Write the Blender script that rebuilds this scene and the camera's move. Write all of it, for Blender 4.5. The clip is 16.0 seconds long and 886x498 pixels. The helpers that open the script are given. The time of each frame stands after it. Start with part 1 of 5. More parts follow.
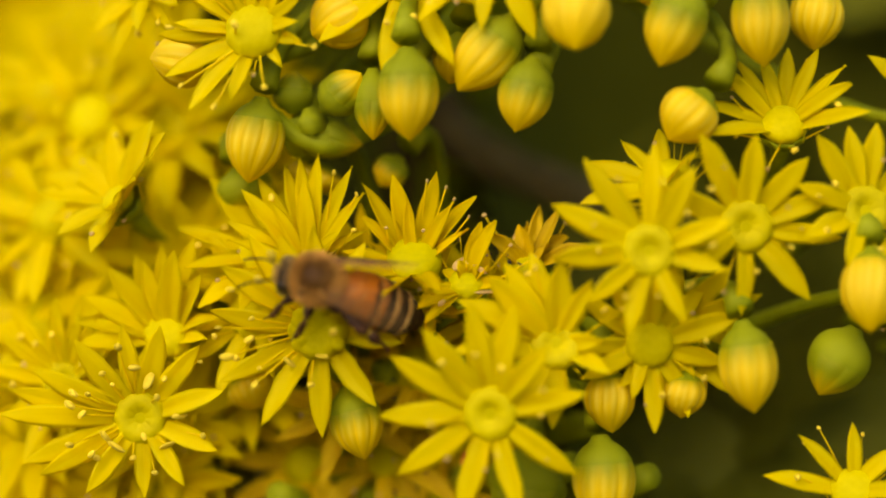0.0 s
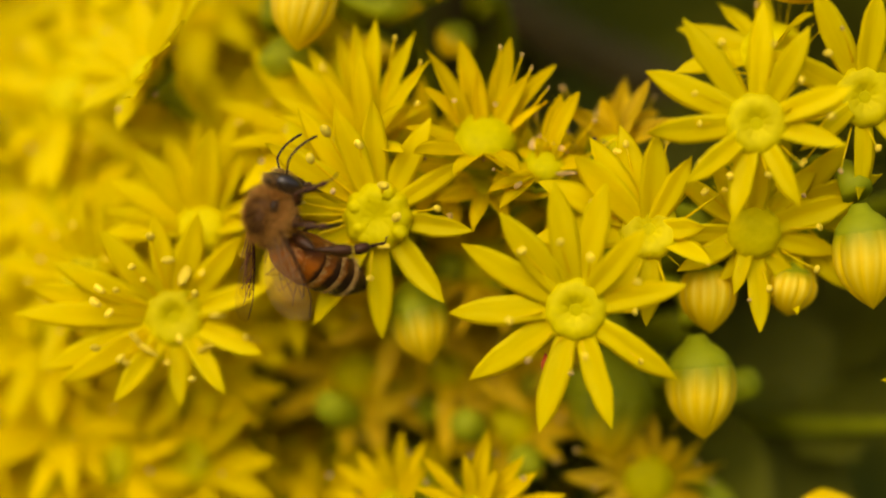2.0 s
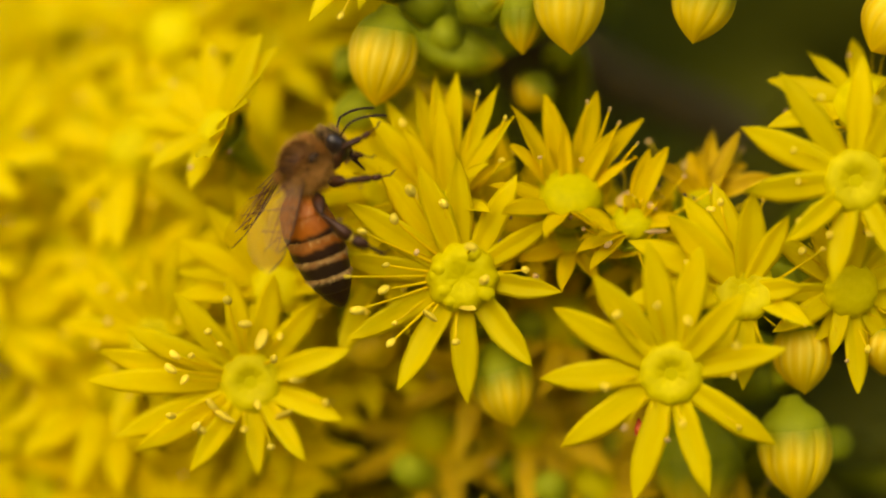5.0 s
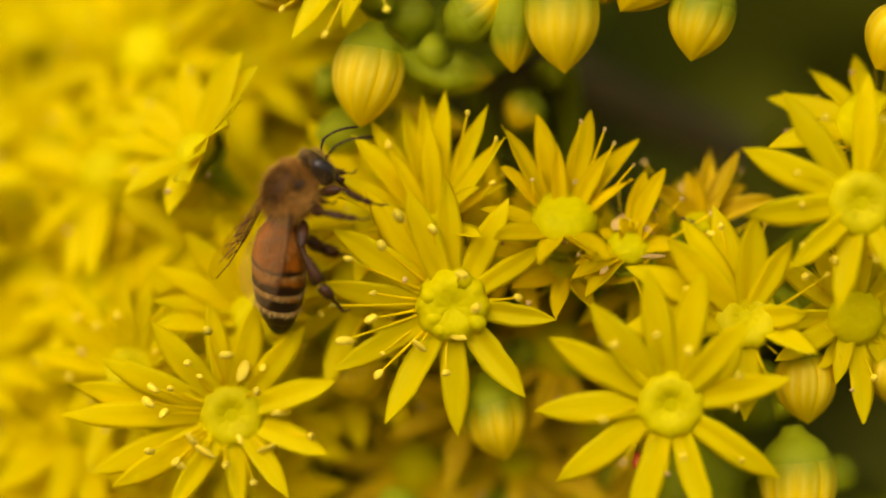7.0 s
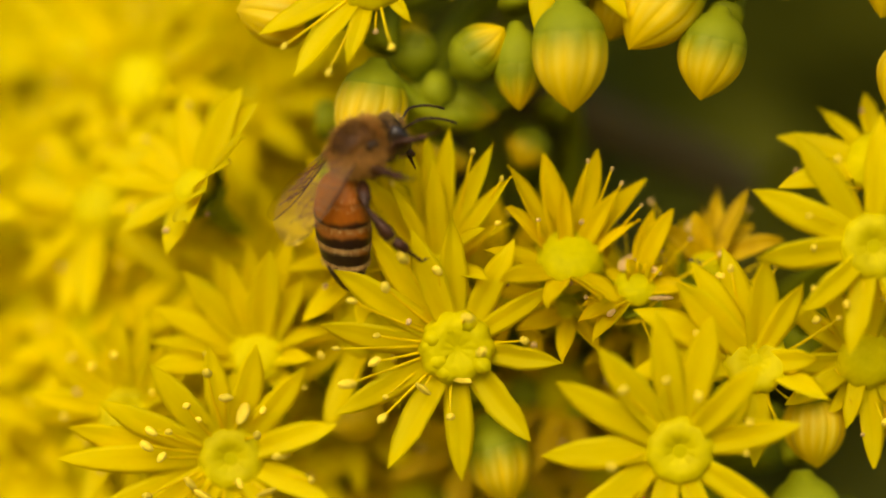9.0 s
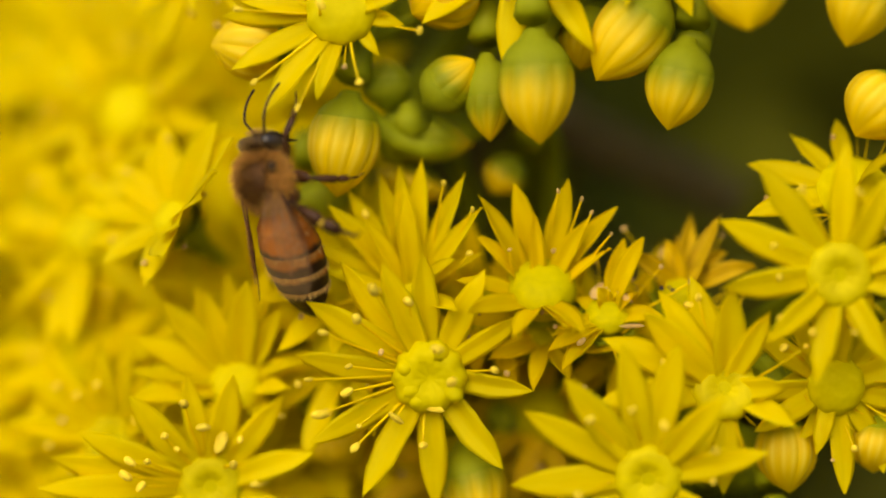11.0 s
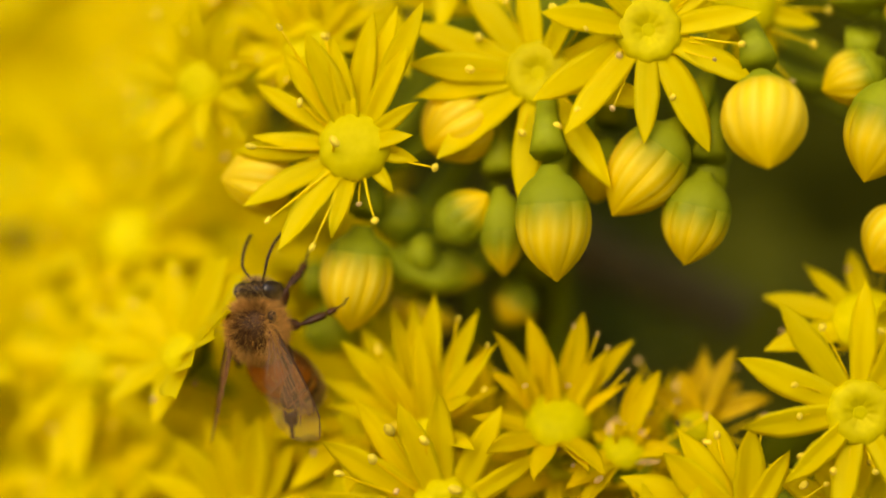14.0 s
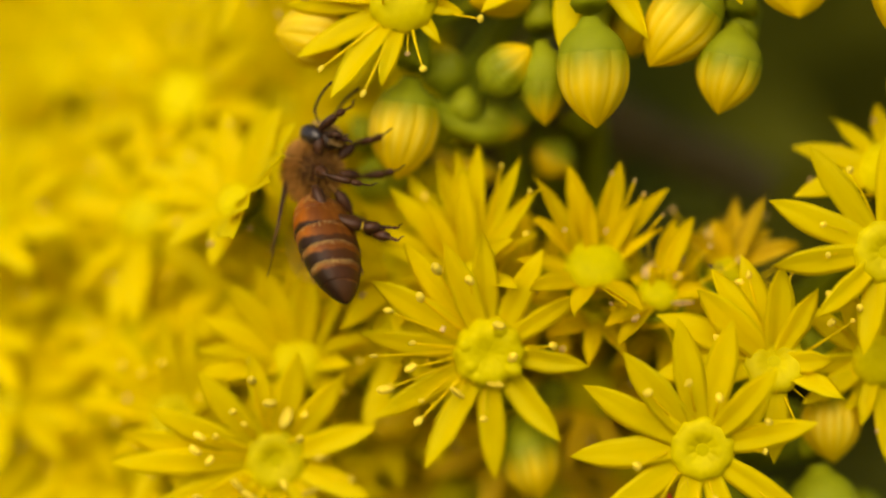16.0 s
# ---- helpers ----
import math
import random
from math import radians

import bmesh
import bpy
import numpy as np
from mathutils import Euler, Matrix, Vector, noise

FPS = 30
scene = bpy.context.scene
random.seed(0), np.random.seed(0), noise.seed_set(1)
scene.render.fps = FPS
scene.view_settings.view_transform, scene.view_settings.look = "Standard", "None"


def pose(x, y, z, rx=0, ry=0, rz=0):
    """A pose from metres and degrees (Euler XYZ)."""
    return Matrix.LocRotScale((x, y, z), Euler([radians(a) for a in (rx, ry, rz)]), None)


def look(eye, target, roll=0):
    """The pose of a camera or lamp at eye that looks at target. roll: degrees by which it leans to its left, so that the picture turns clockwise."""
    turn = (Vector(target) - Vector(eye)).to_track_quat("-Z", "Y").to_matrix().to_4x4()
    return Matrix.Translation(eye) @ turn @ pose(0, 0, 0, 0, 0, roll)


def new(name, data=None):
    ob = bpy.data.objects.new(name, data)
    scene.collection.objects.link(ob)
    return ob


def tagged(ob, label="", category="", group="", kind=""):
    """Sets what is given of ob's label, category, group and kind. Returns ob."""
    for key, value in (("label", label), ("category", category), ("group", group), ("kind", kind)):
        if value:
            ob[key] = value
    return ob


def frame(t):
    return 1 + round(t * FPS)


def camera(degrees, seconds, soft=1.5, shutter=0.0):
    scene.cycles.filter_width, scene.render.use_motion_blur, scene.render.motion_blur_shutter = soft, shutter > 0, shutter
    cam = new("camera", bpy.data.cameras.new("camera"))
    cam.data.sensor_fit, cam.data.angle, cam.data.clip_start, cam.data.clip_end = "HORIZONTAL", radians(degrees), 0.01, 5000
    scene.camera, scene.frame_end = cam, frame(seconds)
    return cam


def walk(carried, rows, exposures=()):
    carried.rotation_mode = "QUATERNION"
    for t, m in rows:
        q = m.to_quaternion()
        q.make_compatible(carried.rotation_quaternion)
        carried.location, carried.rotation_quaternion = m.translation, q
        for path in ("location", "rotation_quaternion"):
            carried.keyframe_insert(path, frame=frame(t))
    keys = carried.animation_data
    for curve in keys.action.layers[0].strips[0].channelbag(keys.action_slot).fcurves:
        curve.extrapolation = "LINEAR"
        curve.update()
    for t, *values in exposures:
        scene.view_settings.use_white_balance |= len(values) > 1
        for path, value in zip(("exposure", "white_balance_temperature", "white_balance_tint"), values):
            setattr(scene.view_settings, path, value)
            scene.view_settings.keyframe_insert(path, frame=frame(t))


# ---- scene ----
cam = camera(20.0, 16.0, soft=2.0, shutter=0.2)
PATH = [
    (0.0, (0.01770, -0.21689, -0.00722), (0.01132, -0.03714, -0.00023), 0.94),
    (0.5, (0.01518, -0.20738, -0.00733), (0.00779, -0.02763, -0.00147), 0.96),
    (1.0, (0.01196, -0.20179, -0.00867), (0.00460, -0.02204, -0.00284), 1.06),
    (1.5, (0.01027, -0.19699, -0.01081), (0.00306, -0.01727, -0.00370), 1.14),
    (2.0, (0.00839, -0.19125, -0.01252), (0.00456, -0.01133, -0.00862), 0.82),
    (2.5, (0.00630, -0.18754, -0.01005), (0.00247, -0.00759, -0.00884), 0.65),
    (3.0, (0.00688, -0.18586, -0.01035), (0.00323, -0.00589, -0.01077), 0.44),
    (3.5, (0.00535, -0.18655, -0.01297), (0.00269, -0.00658, -0.01142), 0.58),
    (4.0, (0.00619, -0.18501, -0.00923), (0.00228, -0.00505, -0.00936), 0.26),
    (4.2, (0.00437, -0.18556, -0.00811), (0.00107, -0.00559, -0.00680), 0.30),
    (6.5, (-0.00501, -0.18165, -0.00509), (-0.00124, -0.00171, -0.00228), 0.06),
    (7.0, (-0.00475, -0.17810, -0.00421), (-0.00136, 0.00186, -0.00192), -0.00),
    (7.5, (-0.00563, -0.17822, -0.00494), (-0.00174, 0.00169, -0.00099), 0.05),
    (8.0, (-0.00669, -0.17652, -0.00300), (-0.00188, 0.00340, -0.00049), 0.06),
    (8.5, (-0.00796, -0.17477, -0.00119), (-0.00155, 0.00511, 0.00064), 0.14),
    (10.8, (-0.00418, -0.17648, 0.00315), (0.00018, 0.00346, 0.00234), -0.14),
    (11.0, (0.00097, -0.17708, 0.00421), (0.00029, 0.00292, 0.00308), -0.38),
    (11.5, (-0.00173, -0.17777, 0.00680), (0.00019, 0.00219, 0.00385), -0.60),
    (12.0, (-0.00380, -0.18250, 0.01483), (0.00085, -0.00258, 0.01193), -0.69),
    (12.5, (-0.00411, -0.18365, 0.01339), (0.00006, -0.00370, 0.01175), -0.71),
    (13.0, (-0.00169, -0.18367, 0.01371), (-0.00042, -0.00368, 0.01235), -0.79),
    (13.5, (-0.00459, -0.18038, 0.01469), (-0.00044, -0.00044, 0.01284), -0.85),
    (14.0, (-0.00527, -0.17513, 0.01293), (-0.00053, 0.00481, 0.01267), -0.68),
    (14.5, (-0.00196, -0.16925, 0.01383), (-0.00073, 0.01069, 0.00937), -0.79),
    (15.0, (-0.00539, -0.17237, 0.01278), (-0.00229, 0.00756, 0.00899), -0.50),
    (15.5, (-0.01171, -0.17922, 0.01232), (-0.00832, 0.00069, 0.00751), -0.44),
    (16.0, (-0.00836, -0.18349, 0.00326), (-0.00409, -0.00354, 0.00175), -0.61),
]
walk(cam, [(t, look(e, g, r)) for t, e, g, r in PATH])
# a macro lens at about f/6, focused on a point among the flowers
focus = new("focus_point")
focus.location = (0, -0.001, 0)
cam.data.dof.use_dof = True
cam.data.dof.focus_object = focus
cam.data.dof.aperture_fstop = 5.8
cam.data.dof.aperture_blades = 7

# ---- light: a bright, hazy sky and a veiled sun high over the camera's left shoulder ----
SUN_UP, SUN_TURN = 35, 199
world = bpy.data.worlds.new("sky")
scene.world = world
world.use_nodes = True
sky = world.node_tree.nodes.new("ShaderNodeTexSky")
sky.sky_type = "NISHITA"
sky.sun_disc = False
sky.sun_elevation, sky.sun_rotation = radians(SUN_UP), radians(SUN_TURN)
sky.air_density, sky.dust_density, sky.ozone_density = 1.0, 3.0, 1.0
back = world.node_tree.nodes["Background"]
back.inputs["Strength"].default_value = 0.27
world.node_tree.links.new(sky.outputs["Color"], back.inputs["Color"])
sun_data = bpy.data.lights.new("sun", "SUN")
sun_data.energy, sun_data.angle, sun_data.color = 1.1, radians(60), (1.0, 0.94, 0.82)
sun = new("sun", sun_data)
su, st = radians(SUN_UP), radians(SUN_TURN)
sun.matrix_basis = look((math.sin(st) * math.cos(su), math.cos(st) * math.cos(su), math.sin(su)), (0, 0, 0))
scene.view_settings.exposure = -0.28
scene.view_settings.use_white_balance = True
scene.view_settings.white_balance_temperature, scene.view_settings.white_balance_tint = 7650, 8

MM = 0.001


# ---- materials ----
def ramp(nt, stops):
    n = nt.nodes.new("ShaderNodeValToRGB")
    while len(n.color_ramp.elements) < len(stops):
        n.color_ramp.elements.new(0.5)
    for e, (p, c) in zip(n.color_ramp.elements, stops):
        e.position, e.color = p, (*c, 1)
    return n


def surface(name, dark, light, rough=0.5, size=1500.0, bump=0.15, through_light=0.0, vary=0.12, spec=0.4, stretch=(1, 1, 1), sheen=0.0):
    """A surface with fine grain, larger mottling and a small change from piece to piece."""
    m = bpy.data.materials.new(name)
    m.use_nodes = True
    nt = m.node_tree
    p = nt.nodes["Principled BSDF"]
    co = nt.nodes.new("ShaderNodeTexCoord")
    mp = nt.nodes.new("ShaderNodeMapping")
    mp.inputs["Scale"].default_value = stretch
    nt.links.new(co.outputs["Object"], mp.inputs["Vector"])
    big = nt.nodes.new("ShaderNodeTexNoise")
    big.inputs["Scale"].default_value, big.inputs["Detail"].default_value = size * 0.25, 3
    fine = nt.nodes.new("ShaderNodeTexNoise")
    fine.inputs["Scale"].default_value, fine.inputs["Detail"].default_value = size, 4
    for n in (big, fine):
        nt.links.new(mp.outputs["Vector"], n.inputs["Vector"])
    mix = nt.nodes.new("ShaderNodeMath")
    mix.operation = "MULTIPLY_ADD"
    mix.inputs[1].default_value = 0.45
    nt.links.new(fine.outputs["Fac"], mix.inputs[0])
    half = nt.nodes.new("ShaderNodeMath")
    half.operation = "MULTIPLY"
    half.inputs[1].default_value = 0.55
    nt.links.new(big.outputs["Fac"], half.inputs[0])
    nt.links.new(half.outputs[0], mix.inputs[2])
    r = ramp(nt, [(0.3, dark), (0.68, light)])
    nt.links.new(mix.outputs[0], r.inputs["Fac"])
    info = nt.nodes.new("ShaderNodeObjectInfo")
    sp = nt.nodes.new("ShaderNodeMapRange")
    sp.inputs["To Min"].default_value, sp.inputs["To Max"].default_value = 1 - vary, 1 + vary * 0.5
    nt.links.new(info.outputs["Random"], sp.inputs["Value"])
    hsv = nt.nodes.new("ShaderNodeHueSaturation")
    nt.links.new(r.outputs["Color"], hsv.inputs["Color"])
    nt.links.new(sp.outputs["Result"], hsv.inputs["Value"])
    nt.links.new(hsv.outputs["Color"], p.inputs["Base Color"])
    p.inputs["Roughness"].default_value = rough
    p.inputs["Specular IOR Level"].default_value = spec
    p.inputs["Sheen Weight"].default_value = sheen
    if bump:
        b = nt.nodes.new("ShaderNodeBump")
        b.inputs["Strength"].default_value, b.inputs["Distance"].default_value = bump, 0.0002
        nt.links.new(fine.outputs["Fac"], b.inputs["Height"])
        nt.links.new(b.outputs["Normal"], p.inputs["Normal"])
    if through_light:
        tr = nt.nodes.new("ShaderNodeBsdfTranslucent")
        nt.links.new(hsv.outputs["Color"], tr.inputs["Color"])
        ms = nt.nodes.new("ShaderNodeMixShader")
        ms.inputs["Fac"].default_value = through_light
        nt.links.new(p.outputs["BSDF"], ms.inputs[1])
        nt.links.new(tr.outputs["BSDF"], ms.inputs[2])
        nt.links.new(ms.outputs["Shader"], nt.nodes["Material Output"].inputs["Surface"])
    return m


PETAL = surface("petal_yellow", (0.85, 0.69, 0.005), (0.93, 0.815, 0.024), 0.6, 900, 0.18, 0.58, 0.07, 0.10, (0.25, 1.6, 1))
# ochre of ageing petals, also painted shade for flowers low in the head
PETAL_OLD_SHADED = surface("petal_ochre", (0.77, 0.56, 0.003), (0.87, 0.69, 0.006), 0.6, 900, 0.3, 0.45, 0.15, 0.12, (0.3, 1.5, 1))
PETAL_DRY = surface("petal_withered", (0.50, 0.31, 0.006), (0.78, 0.55, 0.010), 0.7, 1100, 0.4, 0.25, 0.25, 0.2, (0.4, 1.4, 1))
DISC = surface("carpel_yellow", (0.53, 0.44, 0.003), (0.70, 0.60, 0.007), 0.7, 1400, 0.4, 0.2, 0.10, 0.2)
DISC_PALE = surface("carpel_pale_yellow", (0.68, 0.58, 0.005), (0.82, 0.71, 0.014), 0.7, 1400, 0.4, 0.3, 0.10, 0.12)
DISC_GREEN = surface("carpel_green", (0.42, 0.38, 0.003), (0.58, 0.51, 0.005), 0.7, 1400, 0.4, 0.15, 0.12, 0.12)
PIT = surface("stigma_green", (0.44, 0.38, 0.004), (0.60, 0.52, 0.006), 0.7, 1400, 0.4, 0.1, 0.1, 0.1)
FILAMENT = surface("filament_yellow", (0.84, 0.60, 0.005), (0.94, 0.74, 0.015), 0.55, 1500, 0.0, 0.25, 0.1, 0.2)
ANTHER = surface("anther_cream", (0.74, 0.53, 0.025), (0.86, 0.68, 0.07), 0.8, 4000, 0.5, 0.0, 0.2, 0.15)
ANTHER_OLD = surface("anther_tan", (0.45, 0.27, 0.07), (0.72, 0.52, 0.20), 0.85, 4000, 0.5, 0.0, 0.3, 0.1)
GREEN = surface("stalk_green", (0.23, 0.265, 0.006), (0.34, 0.375, 0.012), 0.6, 700, 0.2, 0.15, 0.15, 0.15)
LEAF = surface("leaf_dark_green", (0.078, 0.081, 0.006), (0.130, 0.132, 0.010), 0.6, 120, 0.2, 0.08, 0.2, 0.12)
STEM = surface("stem_brown", (0.065, 0.050, 0.020), (0.135, 0.105, 0.042), 0.85, 250, 0.5, 0.0, 0.1, 0.1)
SOIL = surface("soil", (0.03, 0.03, 0.012), (0.075, 0.075, 0.028), 0.95, 40, 0.5, 0.0, 0.0, 0.1)
SPECK = surface("speck_brown", (0.02, 0.012, 0.008), (0.06, 0.035, 0.02), 0.7, 3000, 0.3)
RED = surface("mite_red", (0.45, 0.05, 0.01), (0.60, 0.09, 0.02), 0.5, 2000, 0.2)


def bud_surface():
    """Green at the calyx, turning to yellow, with pale veins that run to the tip."""
    m = surface("bud_yellow", (0.80, 0.52, 0.004), (0.90, 0.66, 0.012), 0.5, 1100, 0.2, 0.2, 0.10, 0.25, (2.0, 2.0, 0.2))
    nt = m.node_tree
    p = nt.nodes["Principled BSDF"]
    hsv = next(n for n in nt.nodes if n.type == "HUE_SAT")
    at_ = nt.nodes.new("ShaderNodeAttribute")
    at_.attribute_name = "green"
    gr = nt.nodes.new("ShaderNodeMix")
    gr.data_type = "RGBA"
    gr.inputs[7].default_value = (0.25, 0.285, 0.006, 1)
    nt.links.new(at_.outputs["Fac"], gr.inputs[0])
    nt.links.new(hsv.outputs["Color"], gr.inputs[6])
    ve = nt.nodes.new("ShaderNodeAttribute")
    ve.attribute_name = "vein"
    pale = nt.nodes.new("ShaderNodeMix")
    pale.data_type = "RGBA"
    pale.inputs[7].default_value = (0.93, 0.82, 0.13, 1)
    nt.links.new(ve.outputs["Fac"], pale.inputs[0])
    nt.links.new(gr.outputs[2], pale.inputs[6])
    nt.links.new(pale.outputs[2], p.inputs["Base Color"])
    return m


BUD = bud_surface()


# ---- mesh helpers ----
def mesh_of(name, bm, mats, smooth=True):
    me = bpy.data.meshes.new(name)
    bmesh.ops.recalc_face_normals(bm, faces=bm.faces)
    bm.to_mesh(me)
    bm.free()
    for m in mats if isinstance(mats, (list, tuple)) else (mats,):
        me.materials.append(m)
    if smooth:
        me.polygons.foreach_set("use_smooth", [True] * len(me.polygons))
    return me


def part(name, me, parent, m=None, label=""):
    ob = new(name, me)
    ob.parent = parent
    if m is not None:
        ob.matrix_basis = m
    return tagged(ob, label)


def tube(bm, pts, radii, sides=6, caps=True, mat=0, flat=1.0):
    """A tapering tube along pts; flat squeezes its section."""
    rings = []
    pts = [Vector(p) for p in pts]
    side = None
    for i, p in enumerate(pts):
        d = (pts[min(i + 1, len(pts) - 1)] - pts[max(i - 1, 0)]).normalized()
        if side is None:
            side = d.cross(Vector((0, 0, 1)) if abs(d.z) < 0.9 else Vector((1, 0, 0))).normalized()
        side = (side - d * side.dot(d)).normalized()
        up = d.cross(side)
        rings.append([bm.verts.new(p + radii[i] * (math.cos(a) * side + flat * math.sin(a) * up)) for a in (2 * math.pi * k / sides for k in range(sides))])
    for a, b in zip(rings, rings[1:]):
        for k in range(sides):
            f = bm.faces.new((a[k], a[(k + 1) % sides], b[(k + 1) % sides], b[k]))
            f.material_index = mat
    if caps:
        for r in (rings[0], rings[-1]):
            f = bm.faces.new(r)
            f.material_index = mat
    return rings


def curve_pts(a, b, c, n=7):
    a, b, c = Vector(a), Vector(b), Vector(c)
    return [a * (1 - s) ** 2 + b * (2 * s * (1 - s)) + c * s * s for s in (i / (n - 1) for i in range(n))]


def turned(bm, profile, sides=20, mat=0, wave=None):
    """A body of revolution round z from (radius, height) pairs; wave(angle, i) scales the radius."""
    rings = []
    for i, (r, z) in enumerate(profile):
        if r < 1e-9:
            rings.append([bm.verts.new((0, 0, z))])
            continue
        ring = []
        for k in range(sides):
            a = 2 * math.pi * k / sides
            q = r * (wave(a, i) if wave else 1)
            ring.append(bm.verts.new((q * math.cos(a), q * math.sin(a), z)))
        rings.append(ring)
    for a, b in zip(rings, rings[1:]):
        for k in range(sides):
            j = (k + 1) % sides
            if len(a) == 1 and len(b) > 1:
                f = bm.faces.new((a[0], b[k], b[j]))
            elif len(b) == 1 and len(a) > 1:
                f = bm.faces.new((a[k], a[j], b[0]))
            elif len(a) > 1:
                f = bm.faces.new((a[k], a[j], b[j], b[k]))
            else:
                continue
            f.material_index = mat


# ---- petals, stamens, carpels ----
def petal_mesh(name, mat, width, droop, fold, twist, seed):
    """A fleshy lance-shaped petal, 8 mm long, with a crease along its middle and a pointed tip."""
    rnd = random.Random(seed)
    bm = bmesh.new()
    n, cols = 11, (-1, -0.62, -0.16, 0.0, 0.16, 0.62, 1)
    layers = []
    wob = [rnd.uniform(-0.06, 0.06) for _ in range(n)]
    for side in (1, -1):
        grid = []
        for i in range(n):
            s = i / (n - 1)
            w = width * (0.55 + 0.45 * math.sin(0.5 * math.pi * min(1, s / 0.56)) ** 1.5) * (1 - max(0, (s - 0.55) / 0.45) ** 2.5)
            w = max(w, 0.03)
            th = 0.17 * (1 - 0.55 * s) + 0.02
            x = 8 * s
            zc = -droop * s ** 2.2 + 0.25 * math.sin(math.pi * s)
            row = []
            for u in cols:
                y = u * w * (1 + wob[i] * (1 if u > 0 else -1))
                z = zc + fold * abs(u) ** 1.7 * w - (0.06 * (1 - abs(u) / 0.2) * (1 - s) if abs(u) < 0.2 and side > 0 else 0)
                z += twist * u * s
                z += side * th * (1 - abs(u) ** 3) * (0.5 if side > 0 else 0.9)
                row.append(bm.verts.new((x * MM, y * MM, z * MM)))
            grid.append(row)
        layers.append(grid)
        for a, b in zip(grid, grid[1:]):
            for k in range(len(cols) - 1):
                bm.faces.new((a[k], a[k + 1], b[k + 1], b[k]) if side > 0 else (a[k], b[k], b[k + 1], a[k + 1]))
    bmesh.ops.remove_doubles(bm, verts=bm.verts, dist=1e-7)
    return mesh_of(name, bm, mat)


PETALS = {0: [petal_mesh("petal", PETAL, 0.94 + 0.06 * (k % 3), (0.5, -0.3, 0.9, 0.2, 1.3, 0.0)[k], (0.18, 0.30, 0.12, 0.24, 0.16, 0.36)[k], (0.15, -0.2, 0.1, 0.3, -0.1, 0.0)[k], k) for k in range(6)],
          1: [petal_mesh("petal", PETAL_OLD_SHADED, 0.92, (0.4, -0.4, 0.8)[k], 0.35, (0.2, -0.25, 0.1)[k], 20 + k) for k in range(3)],
          2: [petal_mesh("petal", PETAL_DRY, 0.92, (0.9, -0.6, 1.4)[k], 0.5, (0.4, -0.5, 0.3)[k], 30 + k) for k in range(3)]}


def ring_carpels():
    """The ring of ten carpels round a shallow hollow, with a toothed edge."""
    bm = bmesh.new()
    prof = [(1.9, -0.9), (2.2, -0.3), (2.34, 0.15), (2.25, 0.50), (1.92, 0.74), (1.5, 0.80), (1.12, 0.74), (0.85, 0.60), (0.6, 0.44), (0.35, 0.35), (0.0, 0.32)]
    amp = (0, 0.02, 0.03, 0.025, 0.02, 0.02, 0.04, 0.06, 0.08, 0.05, 0)
    turned(bm, [(r * MM, z * MM) for r, z in prof], 80, 0, lambda a, i: 1 + amp[i] * (math.cos(10 * a) + 0.35 * math.cos(23 * a + i)))
    return mesh_of("pistil", bm, DISC)


def dome_carpels(mat):
    """Carpels grown into a low dome of ten lobes."""
    bm = bmesh.new()
    prof = [(1.7, -1.0), (2.2, -0.4), (2.40, 0.2), (2.25, 0.65), (1.75, 1.05), (1.1, 1.28), (0.5, 1.32), (0.0, 1.22)]
    amp = (0, 0.02, 0.03, 0.035, 0.045, 0.06, 0.08, 0)
    turned(bm, [(r * MM, z * MM) for r, z in prof], 50, 0, lambda a, i: 1 + amp[i] * (2 * abs(math.cos(5 * a)) - 1))
    return mesh_of("pistil", bm, mat)


def cluster_carpels():
    """Pale carpels grown together, their short beaks standing up in an uneven crown."""
    bm = bmesh.new()
    rnd = random.Random(5)
    prof = [(1.7, -0.9), (2.25, -0.3), (2.45, 0.3), (2.3, 0.9), (1.9, 1.35), (1.4, 1.5), (0.9, 1.35), (0.4, 1.1), (0.0, 1.0)]
    amp = (0, 0.03, 0.04, 0.05, 0.05, 0.06, 0.08, 0.05, 0)
    turned(bm, [(r * MM, z * MM) for r, z in prof], 60, 0, lambda a, i: 1 + amp[i] * (math.cos(10 * a) + 0.5 * math.sin(3 * a + 1)))
    for k in range(10):
        a = 2 * math.pi * k / 10 + rnd.uniform(-0.2, 0.2)
        c, r = Vector((math.cos(a), math.sin(a), 0)), 1.5 + rnd.uniform(-0.25, 0.2)
        foot = c * r + Vector((0, 0, 0.9))
        tip = c * (r + rnd.uniform(0.0, 0.6)) + Vector((rnd.uniform(-0.2, 0.2), rnd.uniform(-0.2, 0.2), 1.55 + rnd.uniform(-0.3, 0.3)))
        tube(bm, [q * MM for q in (foot, foot.lerp(tip, 0.55) + c * 0.1, tip)], [0.70 * MM, 0.55 * MM, 0.26 * MM], 10)
    return mesh_of("pistil", bm, DISC_PALE)


def swollen_carpels():
    """Ripening carpels grown into one tall round body, lightly lobed."""
    bm = bmesh.new()
    prof = [(1.5, -0.8), (2.0, -0.2), (2.35, 0.5), (2.45, 1.0), (2.3, 1.6), (1.85, 2.1), (1.2, 2.38), (0.6, 2.42), (0.0, 2.34)]
    turned(bm, [(r * MM, z * MM) for r, z in prof], 50, 0, lambda a, i: 1 + 0.022 * (2 * abs(math.cos(5 * a)) - 1) + 0.015 * math.sin(3 * a + i))
    return mesh_of("pistil", bm, DISC_GREEN)


CARPELS = {"ring": ring_carpels(), "cluster": cluster_carpels(), "swollen": swollen_carpels(), "dome": dome_carpels(DISC_PALE), "green": dome_carpels(DISC_GREEN)}


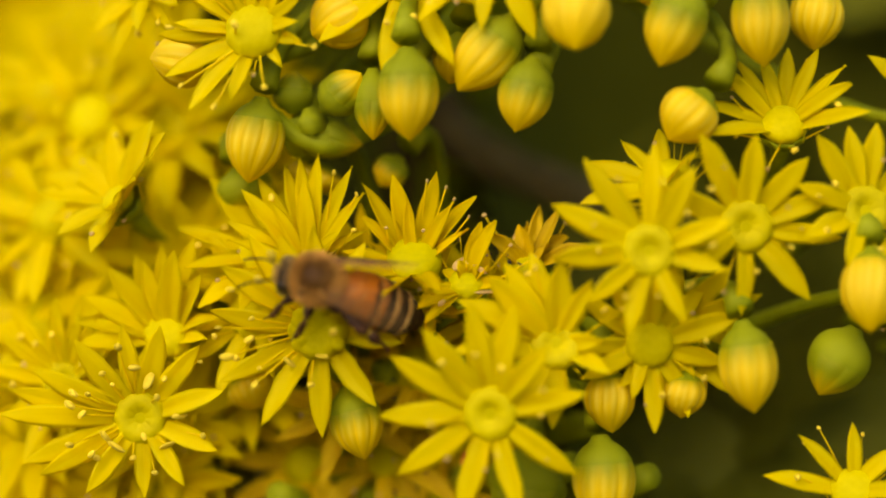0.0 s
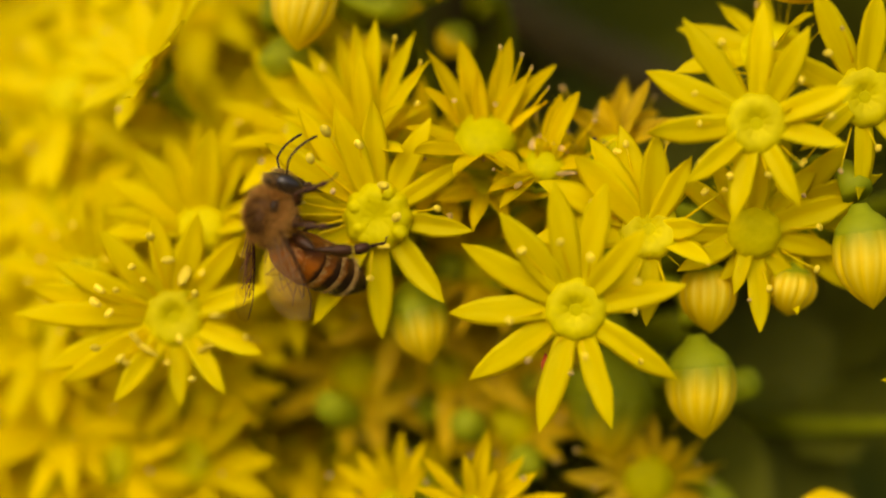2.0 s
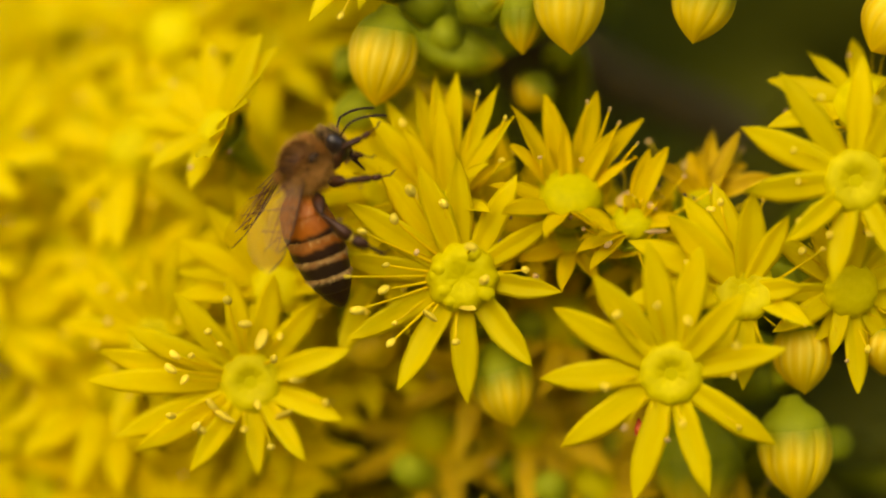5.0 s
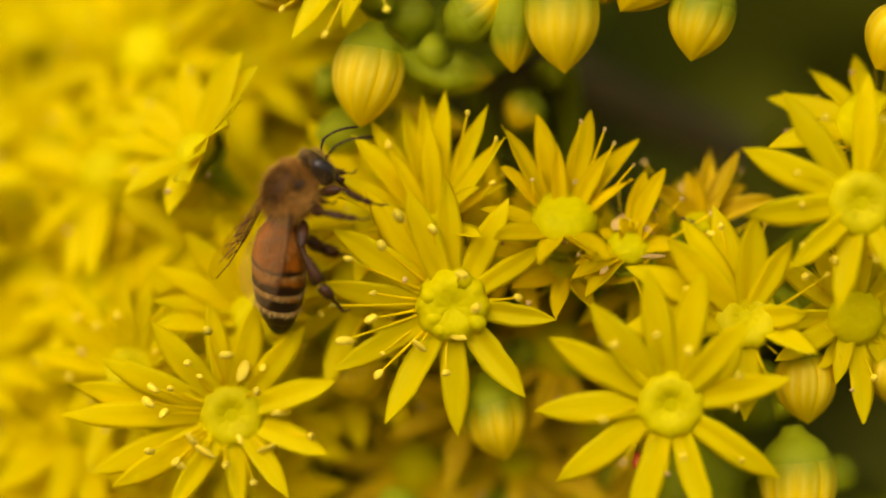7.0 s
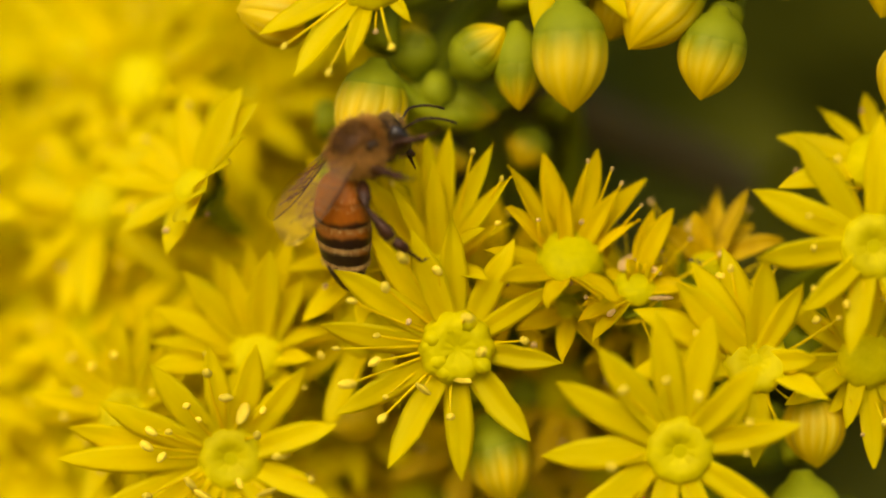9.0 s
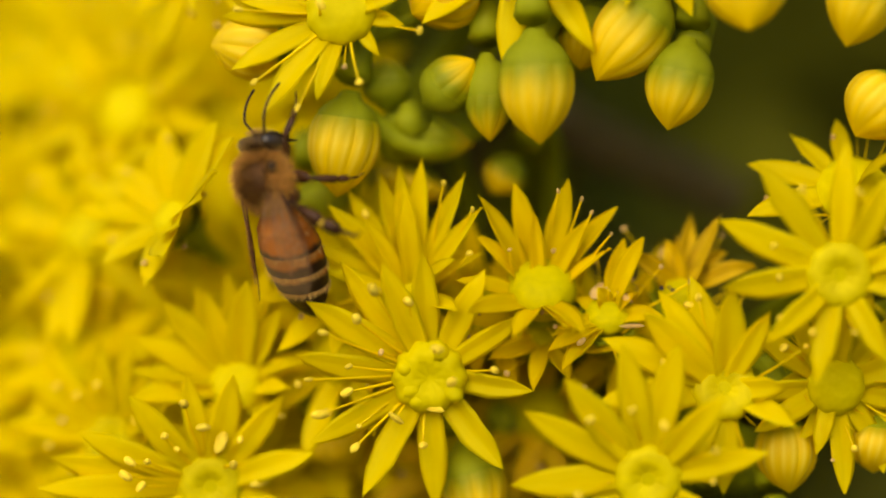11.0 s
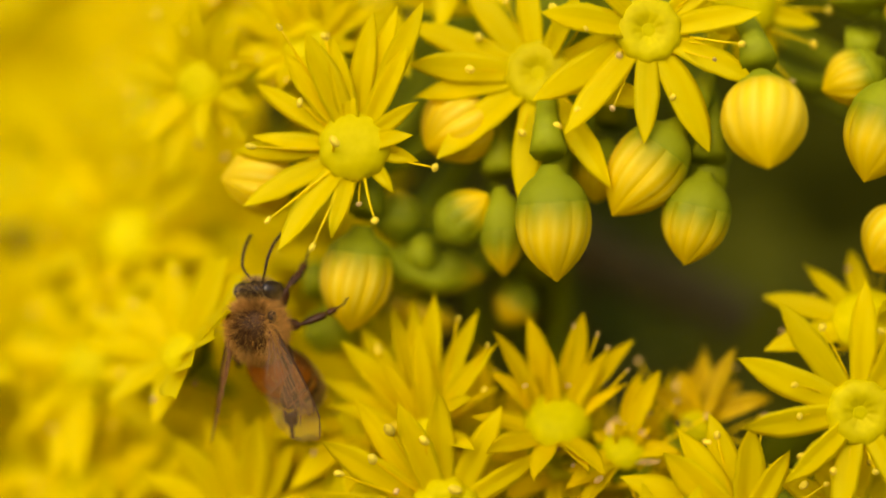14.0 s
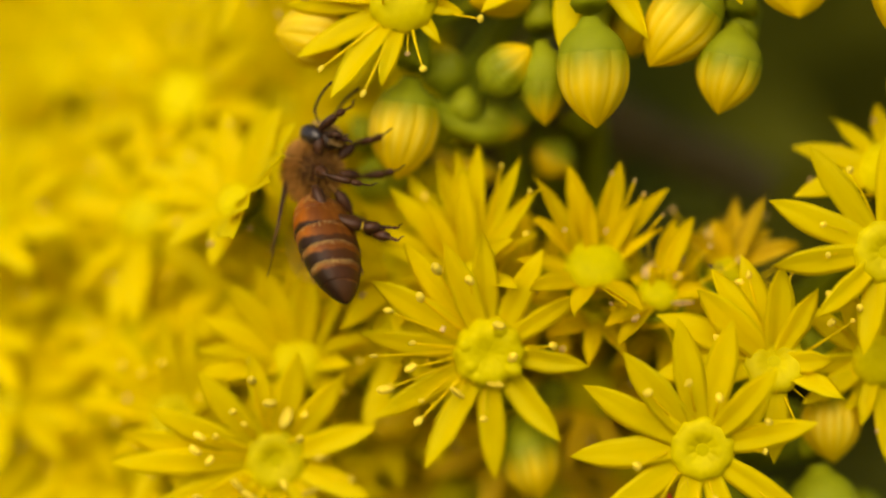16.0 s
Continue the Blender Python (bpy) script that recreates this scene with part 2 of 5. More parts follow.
def style_mesh():
    bm = bmesh.new()
    tube(bm, [(0, 0, 0), (0.05 * MM, 0, 0.5 * MM), (0.25 * MM, 0, 0.9 * MM)], [0.14 * MM, 0.09 * MM, 0.05 * MM], 5)
    return mesh_of("style", bm, FILAMENT)


def stigma_mesh():
    bm = bmesh.new()
    turned(bm, [(0.52 * MM, 0.36 * MM), (0.42 * MM, 0.42 * MM), (0.22 * MM, 0.41 * MM), (0.0, 0.38 * MM)], 20, 0, lambda a, i: 1 + 0.08 * math.cos(5 * a))
    return mesh_of("stigma", bm, PIT)


def filament_mesh(k):
    bm = bmesh.new()
    bend = (0.4, 1.0, -0.3, 1.6)[k]
    tube(bm, curve_pts((0, 0, 0), (0.5 * bend * MM, 0, 2.6 * MM), ((0.3 + bend) * MM, 0.2 * MM, 5.0 * MM), 5), [0.15 * MM, 0.12 * MM, 0.10 * MM, 0.085 * MM, 0.07 * MM], 5)
    return mesh_of("filament", bm, FILAMENT), Vector(((0.3 + bend) * MM, 0.2 * MM, 5.0 * MM))


def anther_mesh(mat, s, seed):
    rnd = random.Random(seed)
    bm = bmesh.new()
    bmesh.ops.create_icosphere(bm, subdivisions=2, radius=0.42 * s * MM)
    for v in bm.verts:
        v.co.z *= 0.72
        v.co.y *= 0.75
        v.co.y *= 1 - 0.25 * math.exp(-(v.co.y / (0.08 * MM)) ** 2)
        v.co *= 1 + rnd.uniform(-0.07, 0.07)
    return mesh_of("anther", bm, mat)


STYLE = style_mesh()
STIGMA = stigma_mesh()
FILAMENTS = [filament_mesh(k) for k in range(4)]
ANTHERS = [anther_mesh(ANTHER, s, i) for i, s in enumerate((1.0, 0.8, 1.15))]
ANTHERS_OLD = [anther_mesh(ANTHER_OLD, s, 9 + i) for i, s in enumerate((0.7, 0.55, 0.8))]


def cup_mesh():
    """The green calyx cup with short pointed sepals."""
    bm = bmesh.new()
    prof = [(0.55, -2.2), (1.2, -1.9), (1.8, -1.2), (2.05, -0.6), (2.1, -0.1), (1.95, -0.1), (1.7, -0.6), (0.0, -0.9)]
    turned(bm, [(r * MM, z * MM) for r, z in prof], 30, 0, lambda a, i: 1 + (0.10 * math.cos(10 * a) if i in (3, 4, 5) else 0))
    return mesh_of("calyx", bm, GREEN)


CUP = cup_mesh()
NODES = [Vector((6, 42, -22)), Vector((14, 34, 36)), Vector((-30, 62, -4)), Vector((-26, 88, 34)), Vector((34, 60, -4))]


def pedicel(base, way, parent_matrix, parent, thick=0.55):
    """The stalk from a flower's base back to the nearest fork of the head."""
    base, way = Vector(base), Vector(way)
    node = min((q for q in NODES if (q.z > 20) == (base.z > 13)), key=lambda q: (q - base).length)
    if node.y < base.y + 6:
        node = node + Vector((0, base.y + 8 - node.y, 0))
    inv = parent_matrix.inverted()
    pts = [inv @ (p * MM) for p in curve_pts(base - way * 1.6, base - way * 11 + Vector((0, 4, 0)), node, 9)]
    bm = bmesh.new()
    tube(bm, pts, [thick * MM * w for w in (1.9, 1.25, 1.0, 1.0, 1.1, 1.2, 1.35, 1.5, 1.7)], 8)
    return part("pedicel", mesh_of("pedicel", bm, GREEN), parent)


def facing(place, axis):
    """A pose at place (mm) whose z looks along axis and whose x is level with the world's x."""
    a = Vector(axis).normalized()
    x = (Vector((1, 0, 0)) - a * a.x).normalized()
    y = a.cross(x)
    m = Matrix((x, y, a)).transposed().to_4x4()
    m.translation = Vector(place) * MM
    return m


def around(n, size, lift, seed):
    """Petals spread evenly round a flower, each a little off."""
    rnd = random.Random(seed)
    off = rnd.uniform(0, 360)
    return [(off + 360 * k / n + rnd.uniform(-9, 9), lift + rnd.uniform(-10, 10), size * rnd.uniform(0.86, 1.06)) for k in range(n)]


count = [0]
PLACES = []


def flower(place, axis, petals, disc="ring", anthers=12, old=0, core=1.0, slim=1.0, reach=(), bead=1.0):
    """reach: long stamens of their own, as turn, lift and length (mm). old: 1 ochre from age or as painted shade, 2
    withered.
    """
    count[0] += 1
    rnd = random.Random(100 + count[0])
    m = facing(place, axis)
    f = new("flower")
    f.matrix_basis = m
    if old == 2:
        label, disc = "withering yellow flower with shrunken ochre petals and dark specks", "green"
    elif old == 1:
        label, disc = "yellow flower, ochre from age or painted shade, with swollen green-yellow carpels and specked petals", disc if disc == "swollen" else "green"
    elif disc == "cluster":
        label = "open yellow star flower with swollen carpels and long pale stamens"
    elif disc == "ring":
        label = "open yellow star flower with a ring of carpels and pale stamens"
    else:
        label = "open yellow star flower with a domed centre and upswept petals"
    tagged(f, label, "flower", "open flowers of the head")
    for k, (az, lift, size) in enumerate(petals):
        me = rnd.choice(PETALS[old])
        s = size / 8.0
        w = slim * rnd.uniform(0.88, 1.06) * min(1.12, max(0.8, s))
        part("petal", me, f, Matrix.Translation((0, 0, (-0.55 + 0.16 * (k % 2)) * MM)) @ Matrix.Rotation(radians(az), 4, "Z") @ Matrix.Rotation(radians(-lift), 4, "Y")
             @ Matrix.Rotation(radians(rnd.uniform(-16, 16)), 4, "X") @ Matrix.Diagonal((s, w, 1, 1)))
    part("pistil", CARPELS[disc], f, Matrix.Translation((0, 0, (0.0 if disc == "ring" else 0.2) * MM)) @ Matrix.Rotation(rnd.uniform(0, 6), 4, "Z") @ Matrix.Scale(core * (1.0 if disc == "ring" else 1.08), 4))
    if disc == "ring":
        part("stigma", STIGMA, f, None, "small green hollow of the centre")
    PLACES.append(Vector(place))
    for k in range(3 if old == 1 else 0):
        a = 2 * math.pi * k / 5 + rnd.random()
        part("style", STYLE, f, Matrix.Rotation(a, 4, "Z") @ Matrix.Translation((0.6 * MM, 0, 1.62 * MM)))
    n = round(anthers * 0.8)
    lo = 20 if disc == "ring" else 30
    for k in range(n):
        a = 2 * math.pi * (k + rnd.uniform(-0.3, 0.3)) / n
        lean = radians(rnd.uniform(lo - 6, 54))
        fil, tip = FILAMENTS[rnd.randrange(4)]
        s = rnd.uniform(0.50, 0.92)
        fm = Matrix.Rotation(a, 4, "Z") @ Matrix.Translation((2.25 * MM, 0, -0.3 * MM)) @ Matrix.Rotation(lean, 4, "Y") @ Matrix.Rotation(rnd.uniform(-0.4, 0.4), 4, "Z") @ Matrix.Scale(s, 4)
        st = part("stamen", fil, f, fm)
        part("anther", rnd.choice(ANTHERS_OLD if old or rnd.random() < 0.25 else ANTHERS), st, Matrix.Translation(tip) @ Matrix.Rotation(rnd.uniform(0, 6), 4, "Z") @ Matrix.Scale(0.80 / s, 4), "cream pollen-dusted anther")
    for az, lift, far in reach:
        a, up = radians(az), radians(lift)
        base = Vector((1.7 * math.cos(a), 1.7 * math.sin(a), 0.1))
        way = Vector((far * math.cos(up) * math.cos(a), far * math.cos(up) * math.sin(a), far * math.sin(up))) - base
        fil, tip = FILAMENTS[0]
        k = max(0.2, way.length / tip.length * MM)
        turn = tip.normalized().rotation_difference(way.normalized()).to_matrix().to_4x4()
        st = part("stamen", fil, f, Matrix.Translation(base * MM) @ turn @ Matrix.Diagonal((1, 1, k, 1)))
        size = bead * (1.12 if not old else 0.8) * rnd.uniform(0.85, 1.2)
        part("anther", rnd.choice(ANTHERS_OLD if old else ANTHERS), st, Matrix.Translation(tip) @ Matrix.Diagonal((1, 1, 1 / k, 1)) @ Matrix.Rotation(rnd.uniform(-0.9, 0.9), 4, "Y") @ Matrix.Rotation(rnd.uniform(-0.7, 0.7), 4, "X") @ Matrix.Diagonal((0.8 * size, 0.85 * size, 1.55 * size, 1)), "cream pollen-dusted anther")
    for k in range(7 if anthers >= 12 or reach else 0):
        a = rnd.uniform(0, 6.28)
        fil, tip = FILAMENTS[rnd.randrange(4)]
        part("stamen", fil, f, Matrix.Rotation(a, 4, "Z") @ Matrix.Translation((2.3 * MM, 0, -0.3 * MM)) @ Matrix.Rotation(radians(rnd.uniform(-10, 70)), 4, "Y") @ Matrix.Rotation(rnd.uniform(-0.8, 0.8), 4, "Z") @ Matrix.Scale(rnd.uniform(0.3, 0.5), 4))
    part("calyx", CUP, f, None, "green calyx cup")
    pedicel(place, Vector(axis).normalized(), m, f)
    if old:
        for k in range(5):
            a, r = rnd.uniform(0, 6.28), rnd.uniform(1.0, 4.5)
            part("speck", SPECKS[k % 2], f, Matrix.Translation((r * math.cos(a) * MM, r * math.sin(a) * MM, (1.6 if r < 2.2 else 0.5 + 0.5 * r) * MM)), "dark brown speck")
    return f


def speck_mesh(r, seed):
    rnd = random.Random(seed)
    bm = bmesh.new()
    bmesh.ops.create_icosphere(bm, subdivisions=1, radius=r * MM)
    for v in bm.verts:
        v.co *= rnd.uniform(0.75, 1.2)
    return mesh_of("speck", bm, SPECK)


SPECKS = [speck_mesh(0.13, 1), speck_mesh(0.19, 2)]


def bud_radius(t):
    """How wide a bud of unit radius is at the height t, foot 0, tip 1."""
    if t > 0.40:
        return max(0.0, 1 - ((t - 0.40) / 0.60) ** 2.4)
    return max(0.02, 1 - ((0.40 - t) / 0.44) ** 2.0) ** 0.6


def gore_mesh(green):
    """One of the nine folded petals of a closed bud, 1 mm unit radius, height 0 to 1."""
    bm = bmesh.new()
    lay = bm.verts.layers.float.new("green")
    vein = bm.verts.layers.float.new("vein")
    n, cols = 16, (-1, -0.72, -0.45, -0.2, 0.0, 0.2, 0.45, 0.72, 1)
    half = math.pi / 9 * 1.03
    rows = []
    for i in range(n):
        s = i / (n - 1)
        t = s
        r = bud_radius(t)
        row = []
        for u in cols:
            a = u * half + 0.28 * t * t
            rr = r * (1 + 0.06 * (1 - abs(u) ** 2.0) - 0.03)
            v = bm.verts.new((rr * math.cos(a), rr * math.sin(a), t))
            v[lay] = max(0.0, min(1.0, (green + 0.13 - t) / 0.30 + 0.25 * (0.5 - abs(u)) * (1 if t < green + 0.2 else 0)))
            v[vein] = 0.42 * max(0.0, 1 - abs(abs(u) - 0.45) / 0.3) * max(0.0, min(1.0, (t - green * 0.8) / 0.2)) * max(0.0, min(1.0, (0.92 - t) / 0.45))
            row.append(v)
        rows.append(row)
    for a, b in zip(rows, rows[1:]):
        for k in range(len(cols) - 1):
            bm.faces.new((a[k], a[k + 1], b[k + 1], b[k]))
    return mesh_of("folded_petal", bm, BUD)


GORES = {}


def bud_cup(green):
    """The fleshy calyx that hugs a bud's foot, its nine lobes lying flat, unit size."""
    bm = bmesh.new()
    sides, n = 54, 12
    rows = [[bm.verts.new((0.24 * math.cos(2 * math.pi * k / sides), 0.24 * math.sin(2 * math.pi * k / sides), -0.09)) for k in range(sides)]]
    for i in range(n):
        row = []
        for k in range(sides):
            a = 2 * math.pi * k / sides
            edge = max(0.10, green * (0.58 + 0.14 * (0.5 + 0.5 * math.cos(9 * a)) ** 1.5))
            f = i / (n - 1)
            t = edge * f
            r = bud_radius(t) * (1.035 - 0.032 * f ** 4) + 0.04 * (1 - f)
            tw = a + 0.28 * t * t
            row.append(bm.verts.new((r * math.cos(tw), r * math.sin(tw), t)))
        rows.append(row)
    for p, q in zip(rows, rows[1:]):
        for k in range(sides):
            bm.faces.new((p[k], p[(k + 1) % sides], q[(k + 1) % sides], q[k]))
    bm.faces.new(rows[0])
    return mesh_of("calyx", bm, GREEN)


BUD_CUPS = {}


def bud(foot, tip, radius, green=0.4, speck=False):
    count[0] += 1
    rnd = random.Random(500 + count[0])
    axis = Vector(tip) - Vector(foot)
    h = axis.length
    m = facing(foot, axis)
    b = new("flower_bud")
    b.matrix_basis = m
    kind = "plump green flower bud just turning yellow" if green > 0.6 else "closed yellow flower bud with pale pleats and a green base" if green > 0.25 else "ripe golden flower bud, nearly ready to open"
    tagged(b, kind, "bud", "buds of the head")
    key = round(green, 2)
    if key not in GORES:
        GORES[key] = gore_mesh(key)
    turn = rnd.uniform(0, 6)
    for k in range(9):
        part("folded_petal", GORES[key], b, Matrix.Rotation(turn + 2 * math.pi * k / 9, 4, "Z") @ Matrix.Diagonal((radius * MM, radius * MM, h * MM, 1)))
    if key not in BUD_CUPS:
        BUD_CUPS[key] = bud_cup(key)
    part("calyx", BUD_CUPS[key], b, Matrix.Rotation(turn, 4, "Z") @ Matrix.Diagonal((radius * MM, radius * MM, h * MM, 1)), "green fleshy calyx")
    pedicel(foot, axis.normalized(), m, b, 0.7)
    if speck:
        part("speck", SPECKS[1], b, Matrix.Translation((radius * 0.62 * MM, -radius * 0.55 * MM, h * 0.72 * MM)) @ Matrix.Scale(1.6, 4), "dark brown speck")
    return b


# ---- the ground, the plant's stem, its leaves ----
def ground():
    bm = bmesh.new()
    n, size = 48, 600.0
    vs = {}
    for i in range(n + 1):
        for j in range(n + 1):
            u, v = (2 * i / n - 1), (2 * j / n - 1)
            x, y = math.copysign(abs(u) ** 4, u) * size, math.copysign(abs(v) ** 4, v) * size
            vs[i, j] = bm.verts.new((x, y, -0.42 + 0.02 * noise.noise((x * 3, y * 3, 0)) if abs(x) < 20 and abs(y) < 20 else -0.42))
    for i in range(n):
        for j in range(n):
            bm.faces.new((vs[i, j], vs[i + 1, j], vs[i + 1, j + 1], vs[i, j + 1]))
    return tagged(new("ground", mesh_of("ground", bm, SOIL)), "dark soil with low green growth", "ground", kind="structure")


ground()


def leaf_mesh(length, width, thick, bend, seed):
    """A fleshy spoon-shaped rosette leaf with a keel and a fine raised edge."""
    rnd = random.Random(seed)
    bm = bmesh.new()
    n, cols = 18, (-1, -0.8, -0.4, 0, 0.4, 0.8, 1)
    for side in (1, -1):
        grid = []
        for i in range(n):
            s = i / (n - 1)
            w = width * 0.5 * (0.35 + 0.65 * math.sin(math.pi * (0.05 + 0.62 * s) )) * max(0.02, 1 - max(0, (s - 0.75) / 0.25) ** 2.2)
            zc = bend * length * s * s
            row = []
            for u in cols:
                z = zc + 0.22 * w * u * u + side * thick * (1 - abs(u) ** 4) * 0.5 * (1 - 0.5 * s) + rnd.uniform(-1, 1) * 0.0003
                row.append(bm.verts.new((length * s, u * w, z)))
            grid.append(row)
        for a, b in zip(grid, grid[1:]):
            for k in range(len(cols) - 1):
                bm.faces.new((a[k], a[k + 1], b[k + 1], b[k]) if side > 0 else (a[k], b[k], b[k + 1], a[k + 1]))
    return mesh_of("leaf", bm, LEAF)


LEAVES = [leaf_mesh(0.105, 0.036, 0.005, 0.12, 1), leaf_mesh(0.085, 0.040, 0.005, 0.05, 2), leaf_mesh(0.12, 0.045, 0.006, 0.2, 3)]


def rosette(centre, axis, n, tilt0, name_label, seed, scale=1.0):
    rnd = random.Random(seed)
    r = new("leaf_rosette")
    r.matrix_basis = facing(centre, axis)
    tagged(r, name_label, "succulent plant", "leaf rosettes")
    for k in range(n):
        s = k / n
        part("leaf", LEAVES[k % 3], r, Matrix.Rotation(k * 2.39996, 4, "Z") @ Matrix.Translation((0.004, 0, 0)) @ Matrix.Rotation(radians(-(tilt0 + 62 * s) + rnd.uniform(-6, 6)), 4, "Y") @ Matrix.Scale(scale * (1 - 0.55 * s), 4))
    return r


def stalk(name, label, paths, mat):
    """Branching stalk: tubes along (points in mm, thick end, thin end)."""
    top = new(name)
    tagged(top, label, "stem")
    for pts, r0, r1 in paths:
        pts = [Vector(p) for p in pts]
        fine = []
        for a, b in zip(pts, pts[1:]):
            fine += [a.lerp(b, k / 4) for k in range(4)]
        fine.append(pts[-1])
        sm = [fine[0]] + [(fine[i - 1] + 2 * fine[i] + fine[i + 1]) / 4 for i in range(1, len(fine) - 1)] + [fine[-1]]
        bm = bmesh.new()
        tube(bm, [p * MM for p in sm], [(r0 + (r1 - r0) * i / (len(sm) - 1)) * MM * (1 + 0.06 * math.sin(2.1 * i)) for i in range(len(sm))], 12)
        part("branch", mesh_of("branch", bm, mat), top)
    return top


N0, N1, N2, N3, N4 = [tuple(q) for q in NODES]
FORK = (2, 110, -70)
stalk("flower_stalk", "thick green branching stalk of the flower head", [
    ([(0, 150, -420), (0, 135, -220), FORK], 9, 7), ([FORK, (4, 75, -45), N0], 5, 2.6), ([FORK, (6, 80, -10), (10, 55, 18), N1], 5, 2.4),
    ([FORK, (-14, 90, -40), N2], 5, 2.6), ([N2, (-30, 80, 16), N3], 3.5, 2.4), ([FORK, (18, 104, -42), N4], 4, 2.4)], GREEN)


def inner_forks():
    """Short fleshy branches that carry the inner flowers and fill the depth of the head."""
    rnd = random.Random(61)
    paths = []
    for i in range(26):
        x, z = rnd.uniform(-6, 30), rnd.uniform(-32, -9)
        tip = Vector((x, rnd.uniform(7, 15), z))
        node = min(NODES, key=lambda q: (q - tip).length)
        paths.append(([tuple(node), tuple(node.lerp(tip, 0.5) + Vector((rnd.uniform(-4, 4), 3, rnd.uniform(-4, 2)))), tuple(tip)], 1.9, 1.3))
    stalk("flower_stalk", "short fleshy green branches inside the flower head", paths, GREEN)


inner_forks()
# the lower cluster
flower((14.4, -3.4, -12.8), (-0.05, -0.99, -0.15), [(-179, 14, 9.5), (151, 13, 9.8), (128, 13, 9.6), (100, 11, 9.9), (79, 12, 9.8), (52, 20, 8.9), (15, 20, 8.5), (-34, 14, 9.1), (-72, 12, 9.4), (-106, 12, 9.7), (-146, 13, 9.6)], 'ring')
flower((27.6, -4.0, 1.2), (-0.05, -0.99, -0.1), [(-175, 15, 8.6), (155, 13, 9.1), (126, 10, 9.7), (88, 12, 9.0), (61, 17, 8.1), (22, 16, 7.8), (-13, 17, 7.1), (-62, 18, 7.2), (-103, 16, 7.8), (-140, 22, 7.3)], 'ring')
flower((-0.7, 1.2, -5.9), (-0.02, -0.98, -0.1), [(-7, 14, 7.6), (-51, 14, 8.5), (-88, 14, 9.4), (-120, 14, 9.9), (-151, 14, 9.8), (173, 10, 9.7), (147, 12, 10.5), (128, 14, 10.4), (93, 16, 9.5), (111, 20, 9.6), (62, 16, 8.6), (33, 12, 8.2)], 'cluster', slim=0.92, anthers=4, bead=0.85, reach=[(-164, 25, 8.6), (-138, 25, 7.6), (-173, 25, 6.4), (177, 25, 9.1), (152, 25, 8.9), (137, 25, 7.4), (105, 20, 6.1), (-134, 25, 4.1), (-113, 25, 2.3), (-98, 25, 5.1), (6, 70, 4.4), (77, 60, 5.3), (169, 25, 6.3), (118, 25, 8.4)])
flower((-16.6, 4.0, -13.9), (0.08, -0.99, -0.08), [(51, 15, 8.6), (19, 16, 8.3), (-22, 16, 7.8), (-55, 20, 7.6), (-85, 16, 7.1), (-125, 16, 8.2), (-158, 12, 10.9), (-149, 16, 10.1), (178, 14, 12.4), (77, 16, 8.5), (101, 16, 8.7), (130, 15, 9.1), (155, 14, 10.4), (169, 12, 11.7)], 'ring', anthers=6, bead=0.85, reach=[(98, 25, 5.0), (83, 25, 3.6), (104, 25, 7.4), (129, 25, 5.7), (157, 25, 6.7), (154, 25, 5.5), (167, 25, 6.7), (175, 25, 5.5), (-154, 25, 3.8), (-134, 25, 3.6), (-104, 25, 3.8), (-84, 60, 3.0), (-49, 25, 3.5), (3, 25, 3.5), (-144, 25, 5.6), (-160, 25, 6.9), (54, 55, 4.5)])
flower((19.9, -1.6, -6.8), (-0.1, -0.95, 0.25), [(104, 30, 8.3), (124, 30, 8.6), (157, 22, 9.4), (139, 34, 8.7), (84, 38, 8.0), (55, 35, 6.8), (-4, 30, 4.8), (-33, 14, 6.0), (-120, 12, 8.4), (-90, 8, 7.2), (-174, 20, 8.9)], 'ring', core=1.0, slim=1.1, anthers=5, bead=0.7, reach=[(105, 25, 6.8), (84, 25, 5.3), (76, 25, 6.9), (141, 25, 6.9)])
flower((27.9, 0.5, -6.7), (0.11, -0.99, -0.11), [(19, 13, 8.2), (-15, 10, 6.9), (-53, 11, 5.8), (-110, 24, 5.2), (-155, 23, 6.9), (47, 13, 7.4), (123, 26, 7.0), (90, 25, 7.4), (146, 15, 7.9), (180, 12, 7.8), (274, 19, 7.8)], 'dome', core=0.8)
flower((35.9, -1.5, 3.5), (0.1, -0.99, -0.1), [(119, 11, 9.2), (87, 16, 8.3), (49, 14, 8.0), (21, 12, 7.9), (-7, 11, 8.4), (-47, 11, 8.4), (-90, 15, 7.7), (-142, 32, 7.0), (157, 16, 8.6), (189, 25, 7.7)], 'ring')
flower((46.2, 0.0, 5.0), (0.2, -0.98, 0.1), [(127, 14, 8.1), (105, 14, 7.6), (85, 14, 7.8), (54, 11, 7.1), (15, 12, 7.2), (-23, 14, 7.2), (-68, 17, 7.6), (-114, 26, 6.9), (-155, 23, 7.4), (166, 28, 7.2)], 'ring')
flower((39.5, 3.5, 12.5), (-0.05, -0.8, 0.6), [(179, 32, 8.6), (130, 35, 7.8), (84, 33, 7.6), (29, 36, 7.9), (-15, 31, 8.7), (-151, 26, 8.7), (59, 40, 7.8), (107, 35, 7.2), (151, 37, 7.9), (368, 42, 7.6)], 'dome', slim=0.82, core=0.8)
flower((29.3, 1.5, 7.0), (-0.31, -0.72, 0.62), [(126, 25, 6.5), (91, 19, 6.0), (-33, 60, 8.0), (162, 30, 7.6), (-161, 30, 7.9)], 'dome')
